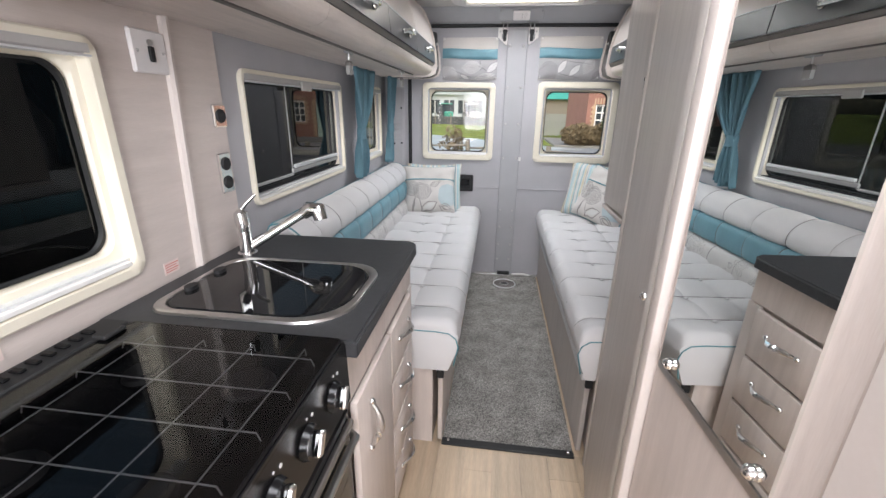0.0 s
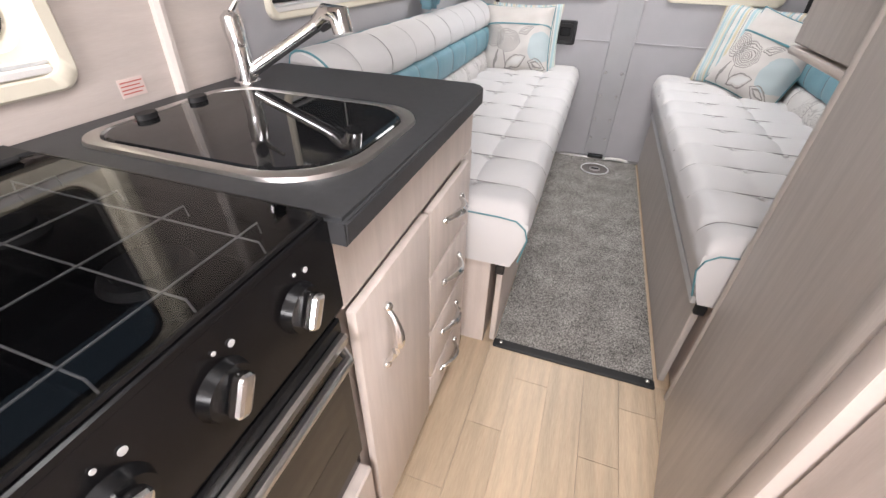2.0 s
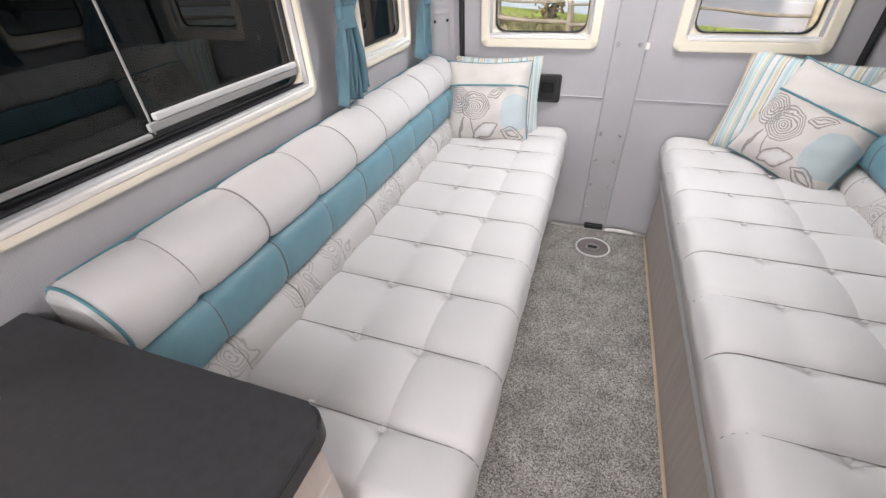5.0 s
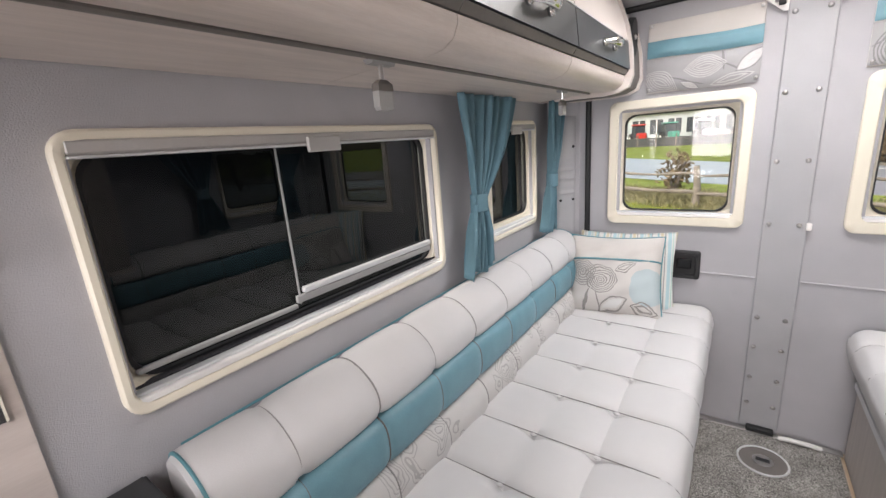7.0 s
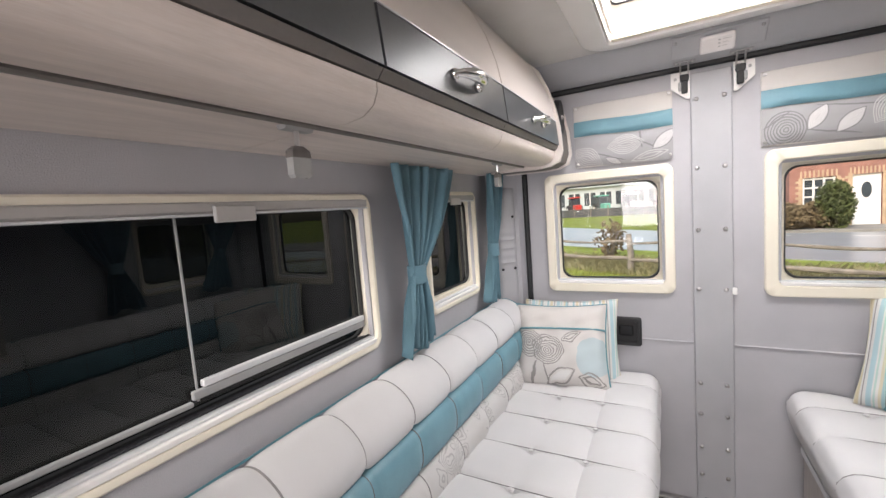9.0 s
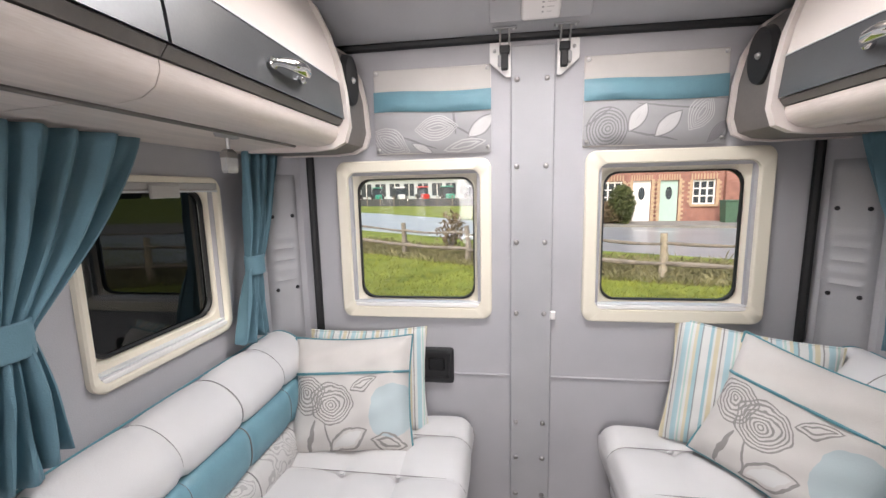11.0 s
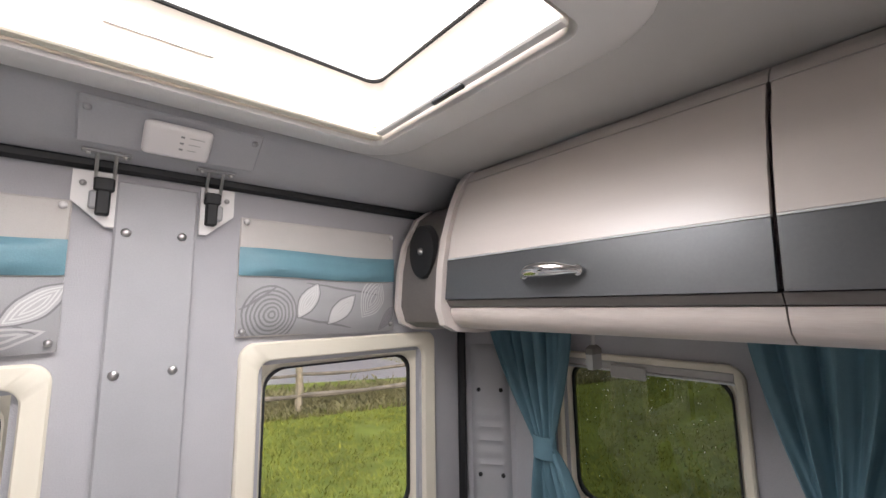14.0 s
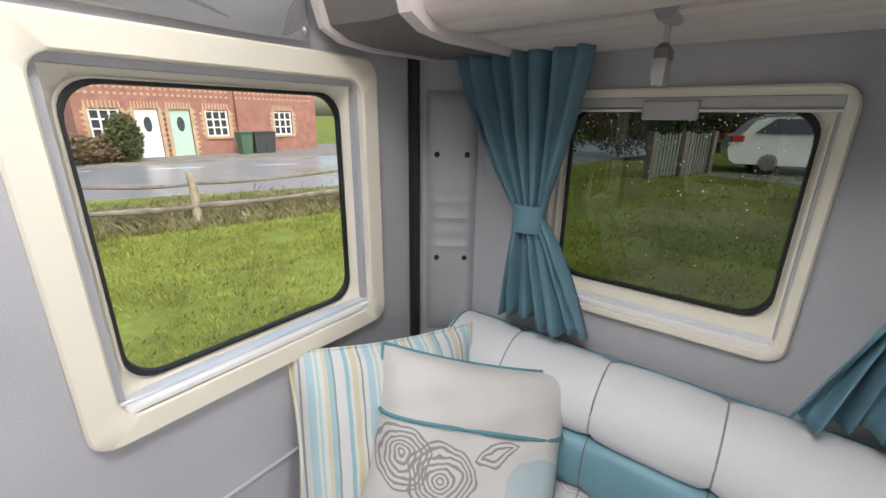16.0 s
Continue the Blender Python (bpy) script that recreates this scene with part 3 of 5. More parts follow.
# ---- rear doors trim ----
rear_strip = tagged(part("door_strip", cube(0.022, 0.164, YR - 0.012, YR - 0.0005, 0.02, 1.865, bev=0.004), TRIMGREY), "grey riveted cover strip down the rear doors", "cover strip", kind="structure")
RIVET = bmesh.new()
ball(RIVET, Matrix.Diagonal((1, 0.55, 1, 1)), 0.0095, 8)
rivet0 = None
for z in (1.76, 1.482, 1.225, 0.973, 0.56, 0.42, 0.27, 0.14):
    for x in (0.042, 0.138):
        if rivet0 is None:
            rivet0 = part("rivet", RIVET, STEEL, rear_strip, smooth=True, loc=pose(x, YR - 0.013, z))
        else:
            o = new("rivet", rivet0.data)
            o.parent, o.matrix_basis = rear_strip, pose(x, YR - 0.013, z)
seam_bm = bmesh.new()
for x0, x1 in ((-0.67, 0.018), (0.168, 0.93)):
    tube(seam_bm, [(x0, YR - .001, 0.735), (x1, YR - .001, 0.735)], 0.005, 6)
tagged(part("door_seam", seam_bm, WALL, smooth=True), "raised seam across the rear door lining", "trim", kind="structure")
seal_bm = bmesh.new()
tube(seal_bm, [(-0.692, YR - .008, 0.0), (-0.69, YR - .008, 1.0), (-0.69, YR - .01, 1.86), (-0.64, YR - .01, 1.888), (0.1, YR - .01, 1.893), (0.90, YR - .01, 1.888), (0.955, YR - .01, 1.86), (0.95, YR - .008, 1.0), (0.94, YR - .008, 0.0)], 0.014, 8)
tagged(part("door_seal", seal_bm, BLACK, smooth=True), "black rubber seal round the rear doors", "seal", kind="structure")
tagged(part("door_clip", cube(.158, .176, YR - .024, YR - .0125, .955, .985, bev=.003), RIMW), "small white plastic clip on the door strip", "clip")
# curved header between the doors and the ceiling
hd = [(YR - 0.001, 1.90), (YR - 0.04, 1.898), (YR - 0.08, 1.912), (YR - 0.13, 1.945), (YR - 0.17, ZC - 0.001), (YR - 0.001, ZC - 0.001)]
hb = bmesh.new()
a_ = [hb.verts.new((XL + .001, y, z)) for y, z in hd]
b_ = [hb.verts.new((XR - .001, y, z)) for y, z in hd]
for i in range(len(hd)):
    j = (i + 1) % len(hd)
    hb.faces.new((a_[i], a_[j], b_[j], b_[i]))
hb.faces.new(a_[::-1]), hb.faces.new(b_)
tagged(part("door_header", hb, TRIMGREY, smooth=True), "curved grey moulded header above the rear doors", "header", kind="structure")

unit = thing("alarm_unit", "pale plastic alarm box on a grey plate", "alarm", pose(0.105, YR - 0.122, 1.937, -38, 0, 0))
part("backing_plate", cube(-0.15, 0.15, -0.05, 0.045, -0.004, 0.006, bev=.004), TRIMGREY, unit)
part("case", cube(-0.056, 0.056, -0.038, 0.035, -0.022, -0.004, bev=.010, seg=3), SOCKETW, unit, smooth=True)
for k in range(3):
    part("led", cube(0.002, 0.008, -0.022 + .014 * k, -0.018 + .014 * k, -0.0230, -0.0215), GREYP, unit)
    part("printed_mark", cube(0.016, 0.042 - .006 * k, -0.021 + .014 * k, -0.0195 + .014 * k, -0.0226, -0.0215), CASSETTE, unit)
for x in (-0.135, 0.135):
    b = bmesh.new()
    ball(b, pose(x, -0.03, -0.005), 0.007)
    part("screw", b, GREYP, unit, smooth=True)


def door_catch(x, flip):
    t = thing("door_catch", "chrome and black rear door catch on a cream plate", "catch", pose(x, YR - 0.012, 1.83), "catches above the doors")
    b = bmesh.new()
    pts = [(-.048, .045), (.020, .045), (.020, -.062), (.006, -.062), (-.048, -.015)]
    pts = [(-x, z) for x, z in pts[::-1]] if flip else pts
    prism(b, pts, -0.004, 0.008)
    part("plate", b, RIMW, t)
    part("latch_body", cube(-.011, .011, -.026, -.004, -.042, .020, bev=.003), BLACK, t)
    part("latch_lever", cube(-.016, .016, -.030, -.012, .004, .030, bev=.003), BLACK, t)
    part("keeper", cube(*((.008, .022) if flip else (-.022, -.008)), -.022, -.004, -.030, .004, bev=.003), GREYP, t)
    for dx in (-.014, .014):
        b = bmesh.new()
        tube(b, [(dx, -.02, .015), (dx, -.03, .045), (dx, -.046, .072)], .0035, 6)
        part("hook_rod", b, STEEL, t, smooth=True)
    part("bracket", cube(-.038, .038, -.056, -.036, .070, .075, bev=.002), GREYP, t)
    for dx in (-.028, .028):
        b = bmesh.new()
        ball(b, pose(dx, -.047, .0695), .005)
        part("screw", b, STEEL, t, smooth=True)
    b = bmesh.new()
    ball(b, pose(.032 if flip else -.032, -.005, .020), .006)
    part("screw", b, STEEL, t, smooth=True)
    return t


door_catch(0.002, False)
door_catch(0.188, True)

latch = thing("recessed_pull", "black recessed rear door pull handle", "handle", pose(-0.247, YR, 0.768))
part("surround", loft(bmesh.new(), [[(x, y, z) for x, z in rrect(-.064 + i, .064 - i, -.066 + i, .066 - i, .012)] for i, y in ((0, 0), (0, -.016), (.004, -.02), (.016, -.02), (.02, -.006))]), BLACK, latch, smooth=True)
part("recess", cube(-.046, .046, -.007, -.002, -.048, .048), BLACK, latch)
part("pull", cube(-.03, .03, -.016, -.007, -.02, .028, bev=.004), BLACKGLOSS, latch)


def pocket(x0, x1, z0, z1):
    t = thing("storage_pocket", "grey cloth door pocket with teal band and leaf print", "pocket", None, "pockets above the rear windows")
    part("back_panel", cube(x0, x1, YR - .008, YR - .0005, z0, z1, bev=.003), PLAINCLOTH, t, "plain pale grey cloth backing")

    def puffed(za, zb, y0, bulge, nx=18, nz=8):
        b = bmesh.new()
        grid = []
        for i in range(nx + 1):
            row = []
            for j in range(nz + 1):
                u, v = i / nx, j / nz
                e = min(1, 6 * min(u, 1 - u)) * min(1, 4 * min(v, 1 - v) + .15)
                row.append(b.verts.new((x0 + (x1 - x0) * u, y0 - bulge * e - .003 * math.sin(7 * u + 3 * v) * e, za + (zb - za) * v + .004 * math.sin(5 * u + 1))))
            grid.append(row)
        for i in range(nx):
            for j in range(nz):
                b.faces.new((grid[i][j], grid[i + 1][j], grid[i + 1][j + 1], grid[i][j + 1]))
        return b

    part("pouch", puffed(z0, z1 - .145, YR - .010, .022), GREYPRINT, t, "grey cloth with pale leaf print", smooth=True)
    part("band", puffed(z1 - .142, z1 - .075, YR - .012, .016), TEAL, t, "teal satin band", smooth=True)
    for x in (x0 + .012, x1 - .012):
        for z in (z0 + .015, z1 - .012):
            b = bmesh.new()
            ball(b, pose(x, YR - .014, z), .007)
            part("stud", b, RIMW if z > 1.6 else STEEL, t, smooth=True)


pocket(-0.442, -0.042, 1.535, 1.815)
pocket(0.254, 0.682, 1.538, 1.82)


def pillar_pad(m, side):
    t = thing("pillar_pad", "grey moulded pillar pad with ribs and black studs", "pad", m, "pads in the rear corners", "structure")
    b = bmesh.new()
    nx, nz = 12, 60
    g = []
    for i in range(nx + 1):
        row = []
        for j in range(nz + 1):
            u, v = i / nx, j / nz
            z = 0.62 * v
            e = min(1, 7 * min(u, 1 - u)) ** .5 * min(1, 20 * min(v, 1 - v) + .0) ** .5
            rib = .006 * max(0, math.cos((z - .36) * 2 * math.pi / .038)) * (1 if .24 < z < .43 else 0) * min(1, 4 * min(u, 1 - u))
            row.append(b.verts.new((-.062 + .124 * u, -.016 * e - rib, z)))
        g.append(row)
    for i in range(nx):
        for j in range(nz):
            b.faces.new((g[i][j], g[i + 1][j], g[i + 1][j + 1], g[i][j + 1]))
    part("pad_face", b, TRIMGREY, t, smooth=True)
    for x in (-.036, .036):
        for z in (.215, .475):
            b = bmesh.new()
            ball(b, pose(x, -.017, z), .007)
            part("stud", b, BLACK, t, smooth=True)
    part("backing", cube(-.085, .085, .001, .02, -.85, .72), WALL, t)
    return t


pillar_pad(pose(1.022, 3.175, 0.855, 0, 0, -53), 1)
pillar_pad(pose(-0.785, 3.175, 0.855, 0, 0, 53), -1)

# ---- skylight ----
hatch = thing("skylight", "white roof hatch with translucent dome and cream surround", "skylight", kind="structure")
x0, x1, y0, y1 = SKY


def flat_loop(ins, z, r):
    return [(x, y, z) for x, y in rrect(x0 + ins, x1 - ins, y0 + ins, y1 - ins, r)]


part("surround", loft(bmesh.new(), [flat_loop(-.10, ZC - .001, .12), flat_loop(-.09, ZC - .010, .11), flat_loop(-.02, ZC - .022, .04), flat_loop(-.005, ZC - .02, .03), flat_loop(0, ZC + .01, .03)]), RIMW, hatch, smooth=True)
part("shaft", loft(bmesh.new(), [flat_loop(.003, ZC - .015, .03), flat_loop(.004, ZC + .012, .03), flat_loop(.012, ZC + .014, .028), flat_loop(.014, ZC + .112, .03)]), SHAFT, hatch, smooth=True)
part("blind_rail", cube(x0 + .01, x1 - .01, y1 - .03, y1 - .008, ZC - .014, ZC + .004, bev=.003), CREAM, hatch)
part("blind_rail", cube(x1 - .03, x1 - .010, y0 + .01, y1 - .035, ZC - .012, ZC + .004, bev=.003), RIMW, hatch)
part("catch", cube(x1 - .03, x1 - .018, 2.66, 2.74, ZC - .02, ZC - .012, bev=.003), BLACK, hatch)
part("dome", cube(x0 - .05, x1 + .05, y0 - .05, y1 + .05, ZC + .118, ZC + .128, bev=.003), DOME, hatch)
part("dome_gasket", loft(bmesh.new(), [flat_loop(.008, ZC + .110, .03), flat_loop(.018, ZC + .112, .03), flat_loop(.018, ZC + .117, .03)]), BLACK, hatch)
lab = thing("hatch_label", "pale warning label with coloured symbols on the skylight shaft", "label")
part("paper", cube(-.02, .13, y1 - .018, y1 - .0155, ZC + .05, ZC + .085), RIMW, lab)
for k in range(6):
    part("symbol", cube(-.012 + .024 * k, .002 + .024 * k, y1 - .0195, y1 - .018, ZC + .058, ZC + .074), (LABELM, CREAM)[k % 2], lab)

# ---- overhead lockers ----

def handle(parent, y, x, z, side):
    """A chrome bow handle along y on the locker strip."""
    b = bmesh.new()
    tube(b, [(x + side * .010, y - .066, z), (x + side * .022, y - .052, z + .002), (x + side * .031, y - .03, z + .004), (x + side * .034, y, z + .005), (x + side * .031, y + .03, z + .004), (x + side * .022, y + .052, z + .002), (x + side * .010, y + .066, z)], [.007, .009, .013, .0145, .013, .009, .007], 12)
    h = part("handle", b, CHROME, parent, "chrome bow handle", smooth=True)
    for dy in (-.062, .062):
        b = bmesh.new()
        ball(b, pose(x + side * .006, y + dy, z), .0125)
        part("handle_foot", b, CHROME, h, smooth=True)


def locker(wx, side, y0, y1, name_label, hy):
    """One locker: side +1 faces +x from a wall at wx."""
    t = thing("overhead_locker", name_label, "locker", None, "lockers under the ceiling")

    def X(d):
        return wx + side * d

    g = .0025

    def run(pts, ya, yb):
        b = bmesh.new()
        ys = [ya + (yb - ya) * q / 4 for q in range(5)]
        return loft(b, [[(X(d), y, z) for d, z in pts] for y in ys], cap=True)

    part("body", run([(.003, 1.538), (.225, 1.548), (.225, 1.564), (.24, 1.564), (.245, 1.549), (.295, 1.544), (.335, 1.550), (.358, 1.564), (.368, 1.585), (.368, 1.60), (.335, 1.605), (.24, ZC - .002), (.003, ZC - .002)], y0, y1), WOODH, t, "pale wood-grain body with a rounded bottom", smooth=True)
    # dark infill that paints the shade below the graphite strip
    part("recess", run([(.334, 1.6055), (.372, 1.602), (.384, 1.618), (.345, 1.624)], y0, y1), DARKTRIM, t, "dark infill as painted shade under the strip")
    part("strip", run([(.372, 1.625), (.389, 1.620), (.379, 1.720), (.365, 1.722)], y0 + g, y1 - g), STRIP, t, "graphite metallic strip")
    part("door_edge", run([(.366, 1.7222), (.381, 1.7205), (.381, 1.7235), (.366, 1.7245)], y0 + g, y1 - g), ALU, t)
    part("door", run([(.363, 1.725), (.377, 1.725), (.364, 1.79), (.337, 1.87), (.303, 1.938), (.288, 1.932), (.322, 1.864), (.350, 1.785)], y0 + g, y1 - g), LIP, t, "beige laminate lift-up door", smooth=True)
    part("top_rail", run([(.21, ZC - .01), (.275, 1.93), (.302, 1.941), (.292, 1.957), (.27, ZC - .003)], y0, y1), EDGE, t)
    handle(t, hy, X(.384), 1.668, side)
    return t


for y0, y1, hy in ((0.62, 1.178, 0.90), (1.18, 1.774, 1.48), (1.776, 2.354, 2.085), (2.356, 3.0, 2.68)):
    locker(XL, 1, y0, y1, "beige overhead locker with graphite strip and chrome handle", hy)
for y0, y1, hy in ((1.76, 2.328, 2.04), (2.33, 3.0, 2.68)):
    locker(XR, -1, y0, y1, "beige overhead locker with graphite strip and chrome handle", hy)


def locker_end(wx, side):
    """The shaped end cheek with the loudspeaker panel that slopes back to the doors."""
    def X(d):
        return wx + side * d

    t = thing("locker_end_panel", "dark taupe speaker panel between pale curved cheeks", "speaker panel", None, "panels at the locker ends")
    out = [(.0, 1.535), (.28, 1.532), (.345, 1.538), (.385, 1.556), (.400, 1.60), (.393, 1.70), (.378, 1.78), (.350, 1.865), (.315, 1.94), (.28, ZC - .003), (.0, ZC - .003)]
    b = bmesh.new()
    prism(b, [(X(d), z) for d, z in out], 3.002, 3.026)
    part("cheek", b, LIP, t, "pale rounded cheek", smooth=True)
    rear = out[:-5] + [(.376, 1.78), (.33, 1.865), (.27, 1.905), (.2, 1.915), (.0, 1.915)]
    b = bmesh.new()
    loft(b, [[(X(d * .97), y, 1.54 + (z - 1.535) * .98) for d, z in o] for y, o in ((3.027, out), (3.10, [(d * .96, z) for d, z in rear]), (3.195, rear))], cap=True)
    part("panel", b, DARKTRIM, t, "dark taupe sloping panel", smooth=True)
    b = bmesh.new()
    prism(b, [(X(d), z) for d, z in rear], 3.196, 3.212)
    part("cheek", b, LIP, t, "pale rounded cheek", smooth=True)
    p0, p1 = Vector((X(.368), 3.05, 1.755)), Vector((X(.368), 3.17, 1.755))
    n = Vector(((p1 - p0).y, -(p1 - p0).x, 0)).normalized() * (1 if side > 0 else -1)
    mid = (p0 + p1) / 2 + n * .002
    turn = n.to_track_quat("Z", "Y").to_matrix().to_4x4()
    b = bmesh.new()
    cyl(b, Matrix.Translation(mid - n * .012) @ turn @ Matrix.Diagonal((1, 1.35, 1, 1)), .058, .022, 28, .054)
    s = part("speaker_grille", b, BLACK, t, "round black speaker grille", smooth=True)
    b = bmesh.new()
    ball(b, Matrix.Translation(mid + n * .010), .010)
    part("badge", b, STEEL, s, smooth=True)


locker_end(XL, 1)
locker_end(XR, -1)


def spot(x, y, turn):
    t = thing("reading_light", "small clear reading light on a chrome stem below the lockers", "light", pose(x, y, 1.552, 0, 0, turn), "lights below the lockers")
    part("mount", prism(bmesh.new(), [(-.016, .0), (.016, .0), (.008, -.013), (-.008, -.013)], -.030, .030), GREYP, t)
    b = bmesh.new()
    tube(b, [(0, 0, -.012), (0, 0, -.042)], .0045, 8)
    part("stem", b, STEEL, t, smooth=True)
    b = bmesh.new()
    loft(b, [[(q * w * .45, r * w, z) for q, r in ((-1, -1), (1, -1), (1, 1), (-1, 1))] for w, z in ((.009, -.038), (.019, -.046), (.020, -.058))], cap=True)
    part("cap", b, DARKTRIM, t, "dark metal cap")
    b = bmesh.new()
    loft(b, [[(q * w * .40, r * w, z) for q, r in ((-1, -1), (1, -1), (1, 1), (-1, 1))] for w, z in ((.0195, -.0582), (.0195, -.086), (.016, -.092), (.013, -.086), (.013, -.0582))], cap=True)
    part("diffuser", b, CLEARP, t, "clear plastic diffuser")
    return t


spot(-0.63, 1.735, 0)
spot(-0.63, 2.70, 0)
spot(0.87, 2.708, 90)
rail_bm = bmesh.new()
tube(rail_bm, [(-0.618, 0.63, 1.5495), (-0.618, 2.99, 1.5495)], .0055, 8)
tagged(part("light_rail", rail_bm, DARKTRIM, smooth=True), "thin dark grey light rail under the lockers", "rail")


# ---- curtains ----
def curtain(x, yc_top, w_top, y_tie, w_tie, yc_bot, w_bot, zt, ztie, zb, seed):
    t = thing("curtain", "teal pleated curtain gathered by a tie band", "curtain", None, "curtains at the side windows")
    rnd = random.Random(seed)
    b = bmesh.new()
    nu, nv = 90, 30
    ph = [rnd.uniform(0, 6.28) for _ in range(4)]
    g = []
    for j in range(nv + 1):
        z = zt + (zb - zt) * j / nv
        if z > ztie:
            k = (zt - z) / (zt - ztie)
            s = k ** 1.25
            c, w = yc_top + (y_tie - yc_top) * s, w_top + (w_tie - w_top) * s
        else:
            k = (ztie - z) / (ztie - zb)
            s = k ** .8
            c, w = y_tie + (yc_bot - y_tie) * s, w_tie + (w_bot - w_tie) * s
        row = []
        for i in range(nu + 1):
            u = i / nu - .5
            amp = .009 + .006 * (1 - abs(2 * s - 1)) + (.012 * k if z < ztie else .006 * (1 - k))
            f = amp * (math.sin(u * 38 + ph[0] + .9 * math.sin(4 * u + 2 * k)) * .85 + .28 * math.sin(u * 71 + ph[1] + 2 * k) + .5 * math.sin(u * 17 + ph[2] + 1.5 * k))
            row.append(b.verts.new((x + f, c + w * u, z + (.012 * math.sin(u * 9 + ph[3]) * k if z < ztie else 0))))
        g.append(row)
    for j in range(nv):
        for i in range(nu):
            b.faces.new((g[j][i], g[j][i + 1], g[j + 1][i + 1], g[j + 1][i]))
    ob = part("drape", b, CURTAIN, t, smooth=True)
    sol = ob.modifiers.new("thickness", "SOLIDIFY")
    sol.thickness = .003
    b = bmesh.new()
    h = .03
    loft(b, [[(x + .024 * math.cos(a), y_tie + (w_tie / 2 + .006) * math.sin(a), z) for a in [2 * math.pi * q / 20 for q in range(20)]] for z in (ztie - h, ztie - h + .004, ztie, ztie + h - .004, ztie + h)])
    o = part("tie_band", b, CURTAIN, t, smooth=True)
    o.modifiers.new("thickness", "SOLIDIFY").thickness = .004


curtain(-0.785, 2.42, 0.40, 2.325, 0.075, 2.30, 0.19, 1.535, 1.19, 0.955, 3)
curtain(-0.785, 3.08, 0.20, 3.0, 0.07, 2.955, 0.13, 1.54, 1.19, 0.965, 4)
curtain(1.0, 3.0, 0.30, 2.95, 0.062, 2.90, 0.22, 1.545, 1.21, 0.97, 5)
curtain(1.0, 2.27, 0.36, 2.335, 0.062, 2.36, 0.19, 1.545, 1.20, 0.96, 6)


# ---- benches ----
def bench(side, xf, xb, y0, y1, board_x, seams, label):
    """A long seat: side +1 has its front towards +x. xf front, xb back."""
    t = thing("bench_seat", label, "bench", None, "seats along the aisle")
    top, bot = .572, .375
    w = abs(xf - xb)
    b = bmesh.new()
    ny, prof = int((y1 - y0) / .0125), []
    # outline across the seat: s from the back to the front and over the rounded nose
    R, under = .06, .04
    pts = [(i / 22 * (w - R), 0.0) for i in range(23)] + [(w - R + R * math.sin(a), -R + R * math.cos(a)) for a in [math.pi / 2 * k / 8 for k in range(1, 9)]] + [(w - under * (k / 5) ** 1.6, -R - (top - bot - R) * k / 5) for k in range(1, 6)]
    rows = []
    for j in range(ny + 1):
        y = y0 + (y1 - y0) * j / ny
        ds = min(abs(y - s) for s in seams)
        groove = .009 * math.exp(-(ds / .010) ** 2)
        puff = .010 * (1 - math.exp(-(ds / .05) ** 2))
        endr = min(y - y0, y1 - y)
        er = .03 * (1 - min(1, endr / .03)) ** 2
        row = []
        for d, dz in pts:
            long = sum(math.exp(-((d - c) / .012) ** 2) for c in (.31, .486)) * .009
            lp = .007 * (1 - sum(math.exp(-((d - c) / .05) ** 2) for c in (.31, .486)))
            dim = sum(math.exp(-((d - c) / .02) ** 2) for c in (.31, .486)) * .010 * math.exp(-(ds / .02) ** 2)
            h = -groove + puff + lp - long - dim - er
            nx_ = h if dz < -R * .5 else 0
            row.append(b.verts.new((xb + side * (d + (nx_ * .2 if d >= w - .001 else 0)), y, top + dz + (h if dz > -R * .5 else 0))))
        rows.append(row)
    for j in range(ny):
        for i in range(len(pts) - 1):
            b.faces.new((rows[j][i], rows[j][i + 1], rows[j + 1][i + 1], rows[j + 1][i]))
    for row in (rows[0], rows[-1]):
        foot = [b.verts.new((xb, row[0].co.y, bot))]
        b.faces.new(row + foot)
    c = part("seat_cushion", b, CUSHION, t, "pale grey quilted cushion with dark seams", smooth=True)
    for s in seams:
        if y0 + .03 < s < y1 - .03:
            b = bmesh.new()
            tube(b, [(xb + side * d, s, top + dz + .0012 - .0015) if dz > -R * .99 else (xb + side * (d - .0015), s, top + dz) for d, dz in pts[::2]], .0016, 5)
            part("seam", b, SEAM, c)
            for d in (.31, .486):
                b = bmesh.new()
                ball(b, pose(xb + side * d, s, top - .005) @ Matrix.Diagonal((1, 1, .6, 1)), .010)
                part("button", b, CUSHION, c, smooth=True)
    # piping down the near end
    b = bmesh.new()
    tube(b, [(xb + side * d, y0 - .001, top + dz - .028) for d, dz in pts[::3]], .0025, 6)
    part("piping", b, PIPING, c, smooth=True)
    # plinth, front board and its edge
    part("plinth", cube(min(xb, board_x - side * .03), max(xb, board_x - side * .03), y0 + .02, y1, 0.003, bot - .002), WOOD, t, "pale wood bench box")
    part("front_board", cube(board_x - .010, board_x + .010, y0 + .035, y1 - .02, .003, .36, bev=.003), WOODGREY if side < 0 else WOOD, t, "wood front board along the aisle")
    part("corner_stop", cube(board_x - .014, board_x + .014, y0 + .015, y0 + .034, .325, .362, bev=.003), BLACK, t)
    return t


